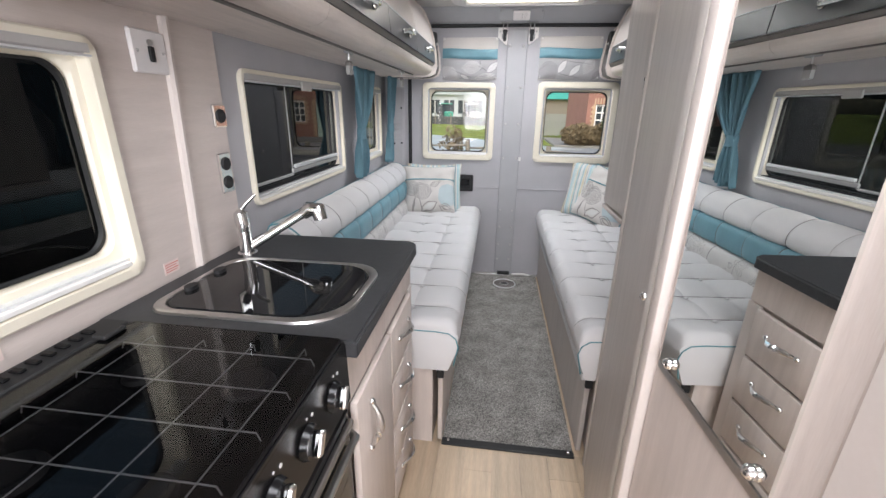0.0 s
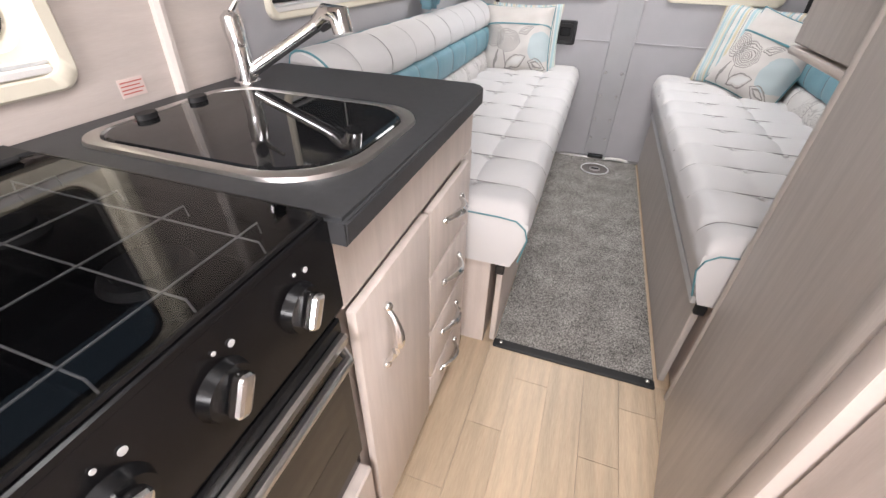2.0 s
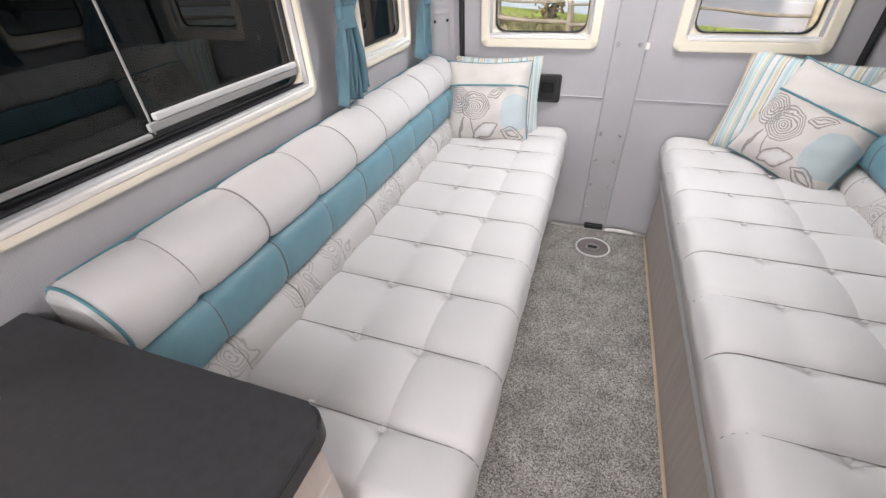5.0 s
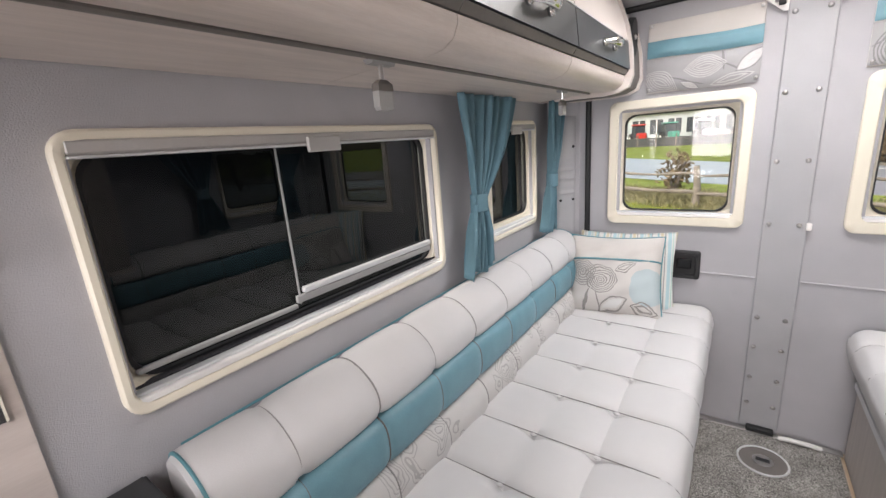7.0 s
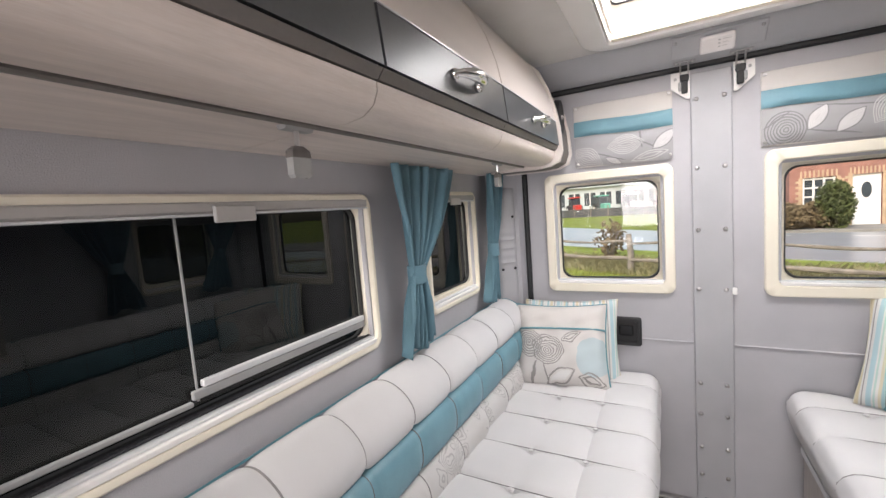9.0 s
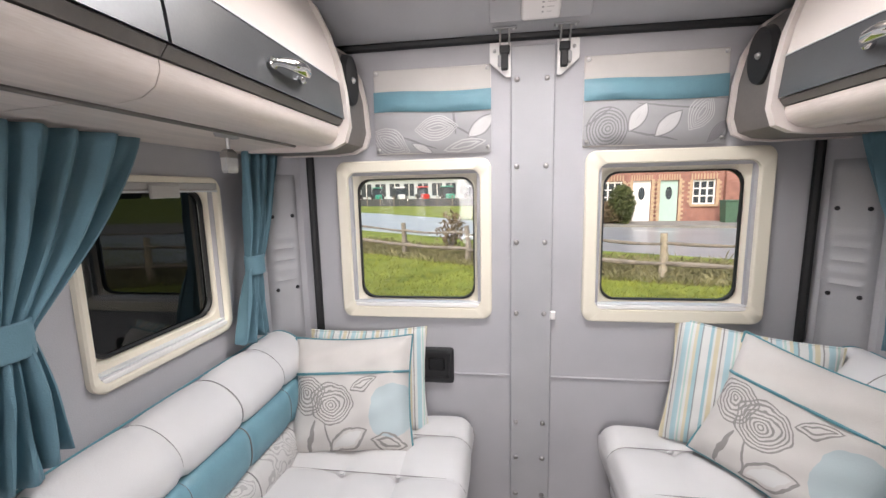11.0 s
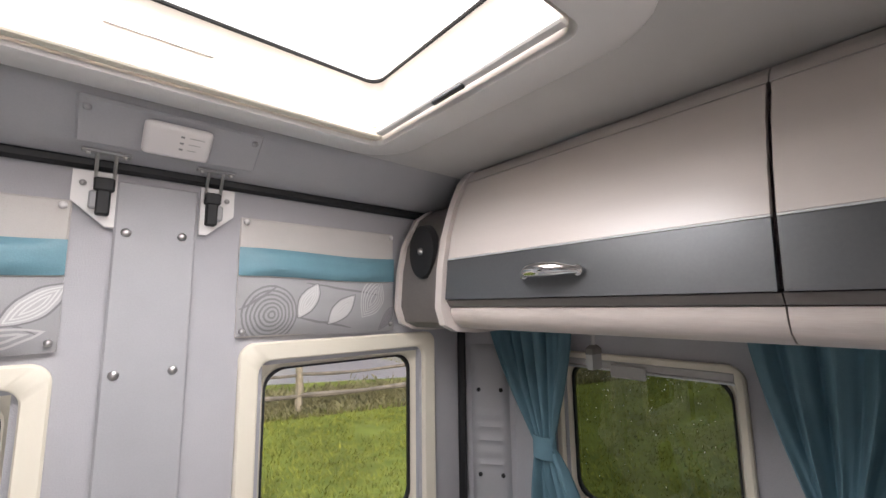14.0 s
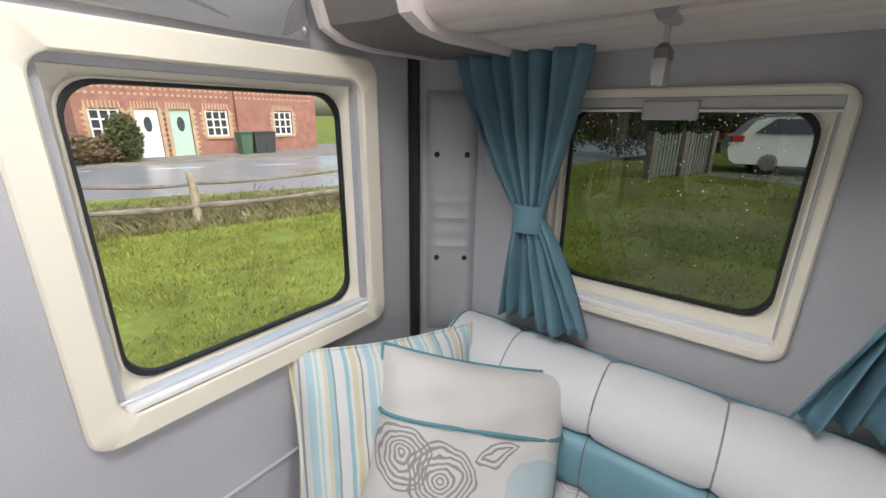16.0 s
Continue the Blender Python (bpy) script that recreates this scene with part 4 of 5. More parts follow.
SEAMS_L = [1.447 + .2065 * k for k in range(9)]
SEAMS_B = [1.474 + .212 * k for k in range(8)]
bench(1, -0.112, -0.80, 1.30, 3.225, -0.182, SEAMS_L, "pale grey quilted bench seat on a wooden base")
bench(-1, 0.330, 1.01, 1.32, 3.225, 0.392, [1.447 + .2065 * k for k in range(9)], "pale grey quilted bench seat on a wooden base beside the aisle")
railr = bmesh.new()
box(railr, 0.366, 0.379, 1.36, 3.18, .345, .372, .002)
tagged(part("seat_rail", railr, ALU), "aluminium slide rail under the seat edge", "rail")


def backrest(side, xw, y0, y1, seams, label):
    """Roll-topped backrest with a teal and a printed band. xw: the wall."""
    t = thing("backrest", label, "backrest", None, "backrests along the side walls")

    def sweep(outline, name, m, lab, sm=True):
        b = bmesh.new()
        ny = int((y1 - y0) / .012)
        rows = []
        cx = sum(p[0] for p in outline) / len(outline)
        cz = sum(p[1] for p in outline) / len(outline)
        for j in range(ny + 1):
            y = y0 + (y1 - y0) * j / ny
            ds = min([abs(y - s) for s in seams])
            e = min(y - y0, y1 - y)
            k = 1 - .085 * math.exp(-(ds / .009) ** 2) - .03 * math.exp(-(ds / .04) ** 2) - .14 * max(0, 1 - e / .022) ** 2
            rows.append([(xw + side * (cx + (x - cx) * k), y, cz + (z - cz) * k) for x, z in outline])
        loft(b, rows, cap=True)
        o = part(name, b, m, t, lab, smooth=sm)
        for s in seams:
            k = .889
            b = bmesh.new()
            tube(b, [(xw + side * (cx + (x - cx) * k), s, cz + (z - cz) * k) for x, z in outline + outline[:1]], .0024, 5)
            part("seam", b, DARKTRIM if m is TEAL else SEAM, o)
        return o

    def smooth(pts, rounds=2):
        for _ in range(rounds):
            pts = [q for a, b in zip(pts, pts[1:] + pts[:1]) for q in ((a[0] * .75 + b[0] * .25, a[1] * .75 + b[1] * .25), (a[0] * .25 + b[0] * .75, a[1] * .25 + b[1] * .75))]
        return pts

    roll = smooth([(.008, .795), (.002, .88), (.010, .922), (.058, .931), (.112, .908), (.154, .862), (.156, .812), (.135, .790)])
    sweep(roll, "top_roll", CUSHION, "pale grey padded roll")
    sweep(smooth([(.02, .660), (.02, .797), (.125, .803), (.163, .785), (.170, .73), (.163, .678), (.135, .660)]), "teal_band", TEAL, "teal satin band")
    sweep(smooth([(.02, .545), (.02, .664), (.135, .674), (.174, .650), (.188, .605), (.182, .545)]), "printed_band", PRINTBAND, "cream printed band")
    b = bmesh.new()
    tube(b, [(xw + side * .012, y0 + .03, .9185), (xw + side * .012, y1 - .03, .9185)], .003, 6)
    part("piping", b, PIPING, t, smooth=True)
    for y in (y0 + .010, y1 - .010):
        b = bmesh.new()
        cx, cz = sum(p[0] for p in roll) / len(roll), sum(p[1] for p in roll) / len(roll)
        tube(b, [(xw + side * (cx + (x - cx) * .96), y, cz + (z - cz) * .96) for x, z in roll + roll[:1]], .0035, 6)
        part("piping", b, PIPING, t, smooth=True)


backrest(1, XL + .01, 1.312, 3.13, SEAMS_B, "pale grey roll-top backrest with teal and printed bands")
backrest(-1, XR - .01, 1.75, 3.13, SEAMS_B[2:], "pale grey roll-top backrest with teal and printed bands")


# ---- pillows ----
def pillow(m, kind, w=.42, h=.40, th=.075):
    label = {"print": "cream pillow with grey swirl print and teal piping", "stripe": "striped blue and cream cotton pillow"}[kind]
    t = thing("pillow", label, "pillow", m, "scatter pillows")

    def half(v0, v1, sign, n=20):
        b = bmesh.new()
        g = []
        for i in range(n + 1):
            row = []
            for j in range(n + 1):
                u, v = 2 * i / n - 1, v0 + (v1 - v0) * j / n
                pin = 1 - .07 * (1 - v * v) * abs(u) ** 2.5
                pinv = 1 - .07 * (1 - u * u) * abs(v) ** 2.5
                e = max(0, (1 - u ** 4)) ** .55 * max(0, (1 - v ** 4)) ** .55
                wr = .004 * math.sin(9 * u + 5 * v) * e + .003 * math.sin(14 * v - 6 * u + 1) * e
                row.append(b.verts.new((u * w / 2 * pin, sign * (th * e + wr), v * h / 2 * pinv)))
            g.append(row)
        for i in range(n):
            for j in range(n):
                b.faces.new((g[i][j], g[i + 1][j], g[i + 1][j + 1], g[i][j + 1]))
        return b

    if kind == "print":
        part("front_top", half(.36, 1, -1), PLAINCLOTH, t, "plain cream weave", smooth=True)
        part("front_print", half(-1, .36, -1), PRINTED, t, "cream cloth with grey swirl print", smooth=True)
        b = bmesh.new()
        tube(b, [(u * w / 2 * (1 - .07 * (1 - .13) * abs(u) ** 2.5), -(th * max(0, 1 - u ** 4) ** .55 * .99 + .002), .36 * h / 2) for u in [k / 12 - 1 for k in range(25)]], .0045, 6)
        part("piping", b, PIPING, t, smooth=True)
        part("back", half(-1, 1, 1), PLAINCLOTH, t, smooth=True)
    else:
        part("front", half(-1, 1, -1), STRIPED, t, smooth=True)
        part("back", half(-1, 1, 1), STRIPED, t, smooth=True)
    b = bmesh.new()
    rim = []
    for k in range(80):
        q = k / 20
        s_, f_ = int(q), 2 * (q % 1) - 1
        u, v = ((f_, 1), (1, -f_), (-f_, -1), (-1, f_))[s_]
        rim.append((u * w / 2 * (1 - .07 * (1 - v * v) * abs(u) ** 2.5), 0, v * h / 2 * (1 - .07 * (1 - u * u) * abs(v) ** 2.5)))
    tube(b, rim + rim[:1], .004, 6, cap=False)
    part("edge_piping", b, PIPING if kind == "print" else STRIPED, t, smooth=True)
    return t


pillow(pose(-0.51, 3.065, 0.730, -24, 0, 9), "print", .41, .385)
pillow(pose(-0.482, 3.16, 0.732, -14, 0, 9), "stripe", .42, .375, .045)
pillow(pose(0.775, 2.945, 0.745, -24, 10, -52), "print", .42, .40)
pillow(pose(0.73, 3.11, 0.762, -16, 3, -28), "stripe", .42, .40, .06)

# ---- galley ----
GX, GY0, GY1, GT = -0.245, -1.2, 1.285, 0.868
GALLEY = pose(-.042, 0, .032)
gal = thing("kitchen_cabinet", "pale limed wood galley cabinet with door and drawers", "cabinet", GALLEY)
part("carcass", cube(XL + .056, GX - .018, .64, GY1 - .01, -.026, .83), WOOD, gal)
part("fascia", cube(GX - .017, GX, .645, GY1 - .012, .715, .83, bev=.002), WOOD, gal)


def bow(parent, y, z, dy, dz, x):
    """A chrome bow pull between two feet."""
    b = bmesh.new()
    n = 8
    tube(b, [(x + .026 * math.sin(math.pi * k / n) ** .7, y + dy * (k / n - .5), z + dz * (k / n - .5) + .004 * math.sin(2 * math.pi * k / n)) for k in range(n + 1)], [.005, .006, .008, .0095, .010, .0095, .008, .006, .005], 8)
    h = part("handle", b, CHROME, parent, "chrome bow handle", smooth=True)
    for s in (-.5, .5):
        b = bmesh.new()
        ball(b, pose(x + .003, y + dy * s, z + dz * s), .009)
        part("handle_foot", b, CHROME, h, smooth=True)


dr = part("door", cube(GX - .004, GX + .014, .65, .938, .06, .708, bev=.005, seg=2), WOOD, gal, "pale wood cabinet door", smooth=True)
bow(dr, .728, .585, .02, .12, GX + .014)
for z0, z1 in ((.54, .705), (.365, .53), (.195, .355), (.06, .185)):
    dr = part("drawer", cube(GX - .004, GX + .014, .948, 1.218, z0, z1, bev=.005, seg=2), WOOD, gal, "pale wood drawer front", smooth=True)
    bow(dr, 1.085, (z0 + z1) / 2 + .02, .12, 0, GX + .014)
part("end_panel", cube(GX - .016, GX + .002, 1.225, GY1 - .012, -.026, .712), EDGE, gal)
part("plinth", cube(GX - .03, GX - .012, .64, GY1 - .012, -.028, .058), WOOD, gal)

wt = thing("worktop", "charcoal laminate worktop with rounded front corner", "worktop", GALLEY)
b = bmesh.new()
out = [(XL + .056, .638), (GX + .024, .638)] + [(GX + .024 - .03 + .03 * math.cos(radians(a)), GY1 - .03 + .03 * math.sin(radians(a))) for a in range(0, 91, 15)] + [(XL + .056, GY1)]
lo, hi = [b.verts.new((x, y, .832)) for x, y in out], [b.verts.new((x, y, GT)) for x, y in out]
for i in range(len(out)):
    j = (i + 1) % len(out)
    b.faces.new((lo[i], lo[j], hi[j], hi[i]))
b.faces.new(lo[::-1]), b.faces.new(hi)
bmesh.ops.bevel(b, geom=[e for e in b.edges if all(v.co.z > .86 for v in e.verts)], offset=.005, segments=2, affect="EDGES")
part("top", b, COUNTER, wt, smooth=True)
part("front_edge", cube(GX + .0242, GX + .0262, .64, GY1 - .034, .834, GT - .006, bev=.0008), COUNTER, wt)
wt2 = thing("worktop", "pale grey laminate worktop beside the cooker", "worktop", GALLEY)
part("top", cube(XL + .056, GX + .02, GY0, .168, .775, .805, bev=.004), GREYP, wt2)
cb2 = thing("kitchen_cabinet", "pale limed wood galley cabinet beside the cooker", "cabinet", GALLEY)
part("carcass", cube(XL + .056, GX, GY0, .168, -.026, .773, bev=.003), WOOD, cb2)

# sink with a smoked glass lid
sink = thing("sink", "sink with smoked glass lid and steel rim", "sink", GALLEY)


def sink_loop(ins, z):
    x0, x1, y0, y1 = -.728 + ins, -.272 - ins, .685 + ins, 1.035 - ins
    pts = []
    for cx, cy, r, a0 in ((x1, y1, .09, 0), (x0, y1, .07, 90), (x0, y0, .06, 180), (x1, y0, .12, 270)):
        ccx = cx - r if cx == x1 else cx + r
        ccy = cy - r if cy == y1 else cy + r
        pts += [(ccx + r * math.cos(radians(a0 + 90 * i / 8)), ccy + r * math.sin(radians(a0 + 90 * i / 8)), z) for i in range(9)]
    return pts


part("rim", loft(bmesh.new(), [sink_loop(-.004, GT - .002), sink_loop(-.002, GT + .006), sink_loop(.006, GT + .009), sink_loop(.014, GT + .007), sink_loop(.016, GT + .001)]), STEEL, sink, "brushed steel rim", smooth=True)
part("lid", loft(bmesh.new(), [sink_loop(.018, GT + .001), sink_loop(.018, GT + .006), sink_loop(.021, GT + .008)], cap=True), HOBGLASS, sink, "smoked glass lid")
for y in (.80, .91):
    b = bmesh.new()
    cyl(b, pose(-.695, y, GT + .007) @ Matrix.Diagonal((.8, 1.2, 1, 1)), .016, .010, 18)
    part("hinge", b, BLACK, sink, smooth=True)

tap = thing("kitchen_tap", "chrome single-lever tap with pull-out spray head", "tap", pose(-.748, 1.06, GT + .032))
b = bmesh.new()
cyl(b, pose(0, 0, 0), .028, .012, 24), cyl(b, pose(0, 0, .012), .021, .068, 24, .019)
part("base", b, CHROME, tap, smooth=True)
b = bmesh.new()
tube(b, [(0, 0, .078), (-.002, 0, .11), (-.005, 0, .135), (-.006, 0, .145)], [.019, .022, .020, .008], 14)
part("lever_body", b, CHROME, tap, smooth=True)
b = bmesh.new()
tube(b, [(-.008, 0, .135), (.008, .012, .16), (.03, .03, .185)], [.007, .006, .005], 8)
part("lever", b, CHROME, tap, smooth=True)
b = bmesh.new()
tube(b, [(.0, .0, .022), (.035, .014, .045), (.09, .036, .08), (.14, .056, .112), (.165, .064, .128)], [.014, .014, .013, .013, .015], 12)
part("spout", b, CHROME, tap, smooth=True)
b = bmesh.new()
tube(b, [(.158, .062, .122), (.178, .070, .138), (.208, .068, .138), (.215, .064, .108)], [.018, .024, .025, .021], 14)
part("spray_head", b, CHROME, tap, smooth=True)

# cooker
ck = thing("cooker", "black cooker with smoked glass lid, knobs and oven", "cooker", GALLEY)
CY0, CY1 = .17, .635
part("oven_body", cube(XL + .056, GX - .012, CY0, CY1, .32, .838), BLACKGLOSS, ck)
b = bmesh.new()
b.faces.new([b.verts.new((x, y, GT + .009)) for x, y in rrect(-.700, -.246, CY0 + .004, CY1 - .002, .012)])
lid = part("glass_lid", b, SMOKED, ck, "smoked glass hob lid")
part("lid_edge", loft(bmesh.new(), [[(x, y, z) for x, y in rrect(-.700 + q, -.246 - q, CY0 + .004 + q, CY1 - .002 - q, .012)] for q, z in ((0, GT + .004), (-.001, GT + .006), (0, GT + .0095), (.003, GT + .0095), (.003, GT + .004))], close=True), BLACKGLOSS, lid)
hob = part("hob_pan", cube(-.765, -.243, CY0, CY1 + .002, .8385, .848, bev=.002), BLACKGLOSS, ck, "black enamel hob pan")
for x0, x1, y0, y1 in ((-.765, -.705, CY0, CY1), (-.258, -.243, CY0, CY1), (-.704, -.259, CY0, CY0 + .014), (-.704, -.259, CY1 - .014, CY1)):
    part("hob_rim", cube(x0, x1, y0, y1, .8485, GT + .003, bev=.002), BLACKGLOSS, ck)
for x, y, r in ((-.57, .29, .045), (-.57, .51, .035), (-.37, .29, .035), (-.37, .51, .045)):
    b = bmesh.new()
    cyl(b, pose(x, y, .848), r, .008, 24, r * .9), cyl(b, pose(x, y, .856), r * .7, .005, 24)
    part("burner", b, BLACK, hob, smooth=True)
vent = part("vent_strip", cube(-.765, -.705, CY0, CY1 - .005, GT + .003, GT + .012, bev=.003), BLACK, ck)
for k in range(16):
    part("vent_slot", cube(-.75, -.725, CY0 + .02 + .025 * k, CY0 + .032 + .025 * k, GT + .012, GT + .018, bev=.002), BLACKGLOSS, vent)
for y in (.20, .58):
    part("lid_hinge", cube(-.715, -.685, y - .025, y + .025, GT + .009, GT + .018, bev=.003), BLACK, lid)
for x in (-.63, -.52, -.415, -.31):  # pan support wires under the lid
    b = bmesh.new()
    tube(b, [(x, CY0 + .03, .851), (x, CY0 + .032, .866), (x, CY1 - .032, .866), (x, CY1 - .03, .851)], .0012, 6)
    part("pan_support", b, GREYP, hob, smooth=True)
for y in (.225, .305, .393, .481, .575):
    b = bmesh.new()
    tube(b, [(-.675, y, .851), (-.67, y, .864), (-.285, y, .864), (-.28, y, .851)], .0012, 6)
    part("pan_support", b, GREYP, hob, smooth=True)
# upright fascia
b = bmesh.new()
prism(b, [(-.256, .8478), (-.256, .862), (-.2428, .862), (-.240, .732), (-.246, .720), (-.256, .720)], CY0, CY1 + .004)
fas = part("control_fascia", b, BLACKGLOSS, ck, "black control panel with printed marks")
for y in (.250, .350, .452, .562):
    m = pose(-.2415, y, .797, 0, 90, 0)
    kb = part("knob", cyl(bmesh.new(), m, .030, .011, 28, .026), BLACKGLOSS, fas, smooth=True)
    b = cube(-.009, .009, -.021, .021, .011, .027, bev=.005, seg=2)
    bmesh.ops.transform(b, matrix=m @ Matrix.Rotation(radians(62), 4, "Z"), verts=b.verts)
    part("knob_grip", b, CHROME, kb, "chrome knob grip")
    for dz, dy in ((.036, .022), (.042, .004)):
        b = bmesh.new()
        cyl(b, m @ Matrix.Translation((-dz, dy, 0)), .0035 if dy > .01 else .0022, .0012, 12)
        part("printed_mark", b, MARK, fas)
ov = part("oven_door", cube(GX - .026, GX, CY0 + .004, CY1, .375, .712, bev=.004), BLACKGLOSS, ck, "black glass oven door")
part("oven_glass", cube(GX + .0002, GX + .0025, CY0 + .03, CY1 - .03, .40, .640), HOBGLASS, ov)
part("door_edge", cube(GX - .002, GX + .012, CY0 + .01, CY1 - .004, .672, .690, bev=.004), STEEL, ov, "steel edge strip")
b = bmesh.new()
tube(b, [(GX + .0, CY0 + .02, .668), (GX + .023, CY0 + .03, .668), (GX + .025, CY1 - .03, .668), (GX + .0, CY1 - .015, .668)], .008, 8)
part("oven_handle", b, STEEL, ov, smooth=True)
low = thing("lower_cabinet", "pale limed wood cabinet below the oven", "cabinet", GALLEY)
dr = part("front", cube(XL + .06, GX + .012, CY0, CY1, -.026, .318, bev=.004), WOOD, low)
bow(dr, .50, .25, .02, .11, GX + .012)

# wall fittings
sw = thing("control_switch", "white square wall switch with a black rocker", "switch", pose(XL + .009, .927, 1.452, 0, 0, 90))
part("plate", cube(-.052, .052, -.012, 0, -.047, .047, bev=.004), SOCKETW, sw)
part("rocker", cube(-.008, .008, -.018, -.012, -.022, .012, bev=.002), BLACK, sw)
b = bmesh.new()
cyl(b, pose(0, -.012, .02, 90), .007, .004, 14)
part("lamp", b, STEEL, sw, smooth=True)
for x in (-.038, .038):
    b = bmesh.new()
    ball(b, pose(x, -.012, 0), .004)
    part("screw", b, STEEL, sw, smooth=True)


def socket(y, z, h, holes):
    t = thing("wall_socket", "chrome-framed black wall socket", "socket", pose(XL + .009, y, z, 0, 0, 90), "sockets on the galley wall")
    part("plate", cube(-.028, .028, -.010, 0, -h, h, bev=.003), CHROME, t)
    for hz in holes:
        b = bmesh.new()
        cyl(b, pose(0, -.009, hz, 90), .021, .006, 22, .018)
        part("socket_hole", b, BLACK, t, smooth=True)


socket(1.15, 1.305, .032, (0,))
socket(1.14, 1.138, .06, (.028, -.028))


def sticker(y, z, w, h):
    t = thing("warning_label", "small pale label with red printed lines", "label", pose(XL + .0085, y, z, 0, 0, 90), "labels on the wall board")
    part("paper", cube(-w / 2, w / 2, -.0015, 0, -h / 2, h / 2), LABELM, t)
    for k in range(4):
        part("print_line", cube(-w * .44, w * (.44 - .12 * (k % 2)), -.0022, -.0015, h * (.28 - .2 * k), h * (.34 - .2 * k)), REDINK, t)


sticker(.868, .932, .05, .032)
sticker(.418, .928, .11, .030)

# ceiling-mounted dark item above the galley
dk = thing("extractor_hood", "dark glossy extractor hood edge above the cooker", "hood")
part("shell", cube(XL + .02, -.47, .10, .605, 1.50, 1.56, bev=.02, seg=3), BLACKGLOSS, dk, smooth=True)
part("button", cube(-.62, -.57, .597, .609, 1.518, 1.53, bev=.003), CHROME, dk)

# ---- washroom side ----
PX = 0.425


def run_wall(name, a, b, z0, z1, th, m, bev=0.0):
    """A board from plan point a to b, its aisle face on that line, as a matrix and a mesh."""
    a, b = Vector(a), Vector(b)
    d = b - a
    bm = cube(0, d.length, -th, 0, z0, z1, bev=bev, seg=2)
    ob = part(name, bm, m, smooth=bev > 0)
    ob.matrix_basis = pose(a.x, a.y, 0, 0, 0, math.degrees(math.atan2(d.y, d.x)))
    return ob


tagged(run_wall("washroom_wall", (.320, .795), (.402, 1.275), .003, ZC - .002, .02, WOODGREY), "grey limed wood washroom partition", "partition", kind="structure")
tagged(part("washroom_end", cube(PX - .005, XR - .001, 1.28, 1.30, .003, ZC - .002), WOODGREY), "grey limed wood partition end", "partition", kind="structure")
b = bmesh.new()
tube(b, [(PX - .010, 1.288, .003), (PX - .010, 1.288, ZC - .003)], .017, 12)
tagged(part("corner_post", b, WOODGREY, smooth=True), "rounded grey wood corner post", "post", kind="structure")
tagged(run_wall("door_jamb", (.308, .748), (.312, .793), .003, ZC - .002, .04, WOODGREY, .010), "grey rounded washroom door jamb", "door frame", kind="structure")
tagged(run_wall("door_jamb", (.306, .703), (.308, .745), .003, ZC - .002, .04, EDGE, .008), "beige rounded washroom door jamb", "door frame", kind="structure")
wd = thing("washroom_door", "beige wood washroom door with a tall mirror", "door", pose(.340, .328, 0, 0, 0, 93))
part("leaf", cube(0, .37, -.024, -.004, .02, ZC - .01, bev=.003), WOOD, wd)
part("mirror", cube(.05, .352, -.0035, .001, .895, 1.92), MIRROR, wd, "tall mirror")
part("mirror_edge", cube(.05, .352, -.003, .003, .878, .894, bev=.001), STEEL, wd)
for q in (.312, .08):
    b = bmesh.new()
    ball(b, pose(q, .005, .910), .011)
    part("mirror_clip", b, CHROME, wd, smooth=True)
b = bmesh.new()
ball(b, pose(.308, .772, .98), .010)
tagged(part("cabinet_knob", b, CHROME, smooth=True), "small chrome knob on the partition", "knob")
tagged(run_wall("washroom_front", (.336, -1.2), (.341, .325), .003, ZC - .002, .03, EDGE), "beige washroom front wall", "partition", kind="structure")

hc = thing("hanging_cabinet", "grey wood tall cabinet hung above the seat end", "cabinet")
part("body", cube(.465, XR - .002, 1.305, 1.66, .97, ZC - .002, bev=.003), WOODGREY, hc)
part("door", cube(.448, .463, 1.31, 1.735, .975, 1.94, bev=.004), WOODGREY, hc)
part("bottom_trim", cube(.446, .60, 1.31, 1.745, .948, .968, bev=.006, seg=2), EDGE, hc, smooth=True)
b = bmesh.new()
tube(b, [(.448, 1.36, 1.36), (.425, 1.36, 1.39), (.422, 1.36, 1.43), (.448, 1.36, 1.47)], .006, 8)
part("handle", b, CHROME, hc, smooth=True)

# ---- floor things ----
carpet = thing("carpet", "charcoal flecked aisle carpet with bound edges", "carpet")
b = bmesh.new()
nx, ny = 44, 150
g = []
for i in range(nx + 1):
    g.append([b.verts.new((-.170 + .540 * i / nx, 1.345 + 1.875 * j / ny, .006 + .0018 * noise.noise((i * 1.7, j * 1.7, 0)))) for j in range(ny + 1)])
for i in range(nx):
    for j in range(ny):
        b.faces.new((g[i][j], g[i + 1][j], g[i + 1][j + 1], g[i][j + 1]))
part("rug_field", b, CARPET, carpet)
part("bound_edge", cube(-.172, .372, 1.31, 1.347, -.004, .011, bev=.004), BLACK, carpet)
for x in (-.145, .348):
    b = bmesh.new()
    ball(b, pose(x, 1.33, .011), .008)
    part("stud", b, CHROME, carpet, smooth=True)
fx = thing("floor_socket", "round steel table leg socket in the carpet", "socket", pose(.108, 3.02, .006))
b = bmesh.new()
loft(b, [[(r * math.cos(a), r * math.sin(a), z) for a in [2 * math.pi * k / 36 for k in range(36)]] for r, z in ((.084, 0), (.083, .004), (.020, .0045))], cap=True)
part("plate", b, DARKTRIM, fx, smooth=True)
b = bmesh.new()
tube(b, [(.086 * math.cos(a), .086 * math.sin(a), .004) for a in [2 * math.pi * k / 40 for k in range(41)]], .0045, 6, cap=False)
part("rim", b, ALU, fx, "bright metal rim", smooth=True)
b = bmesh.new()
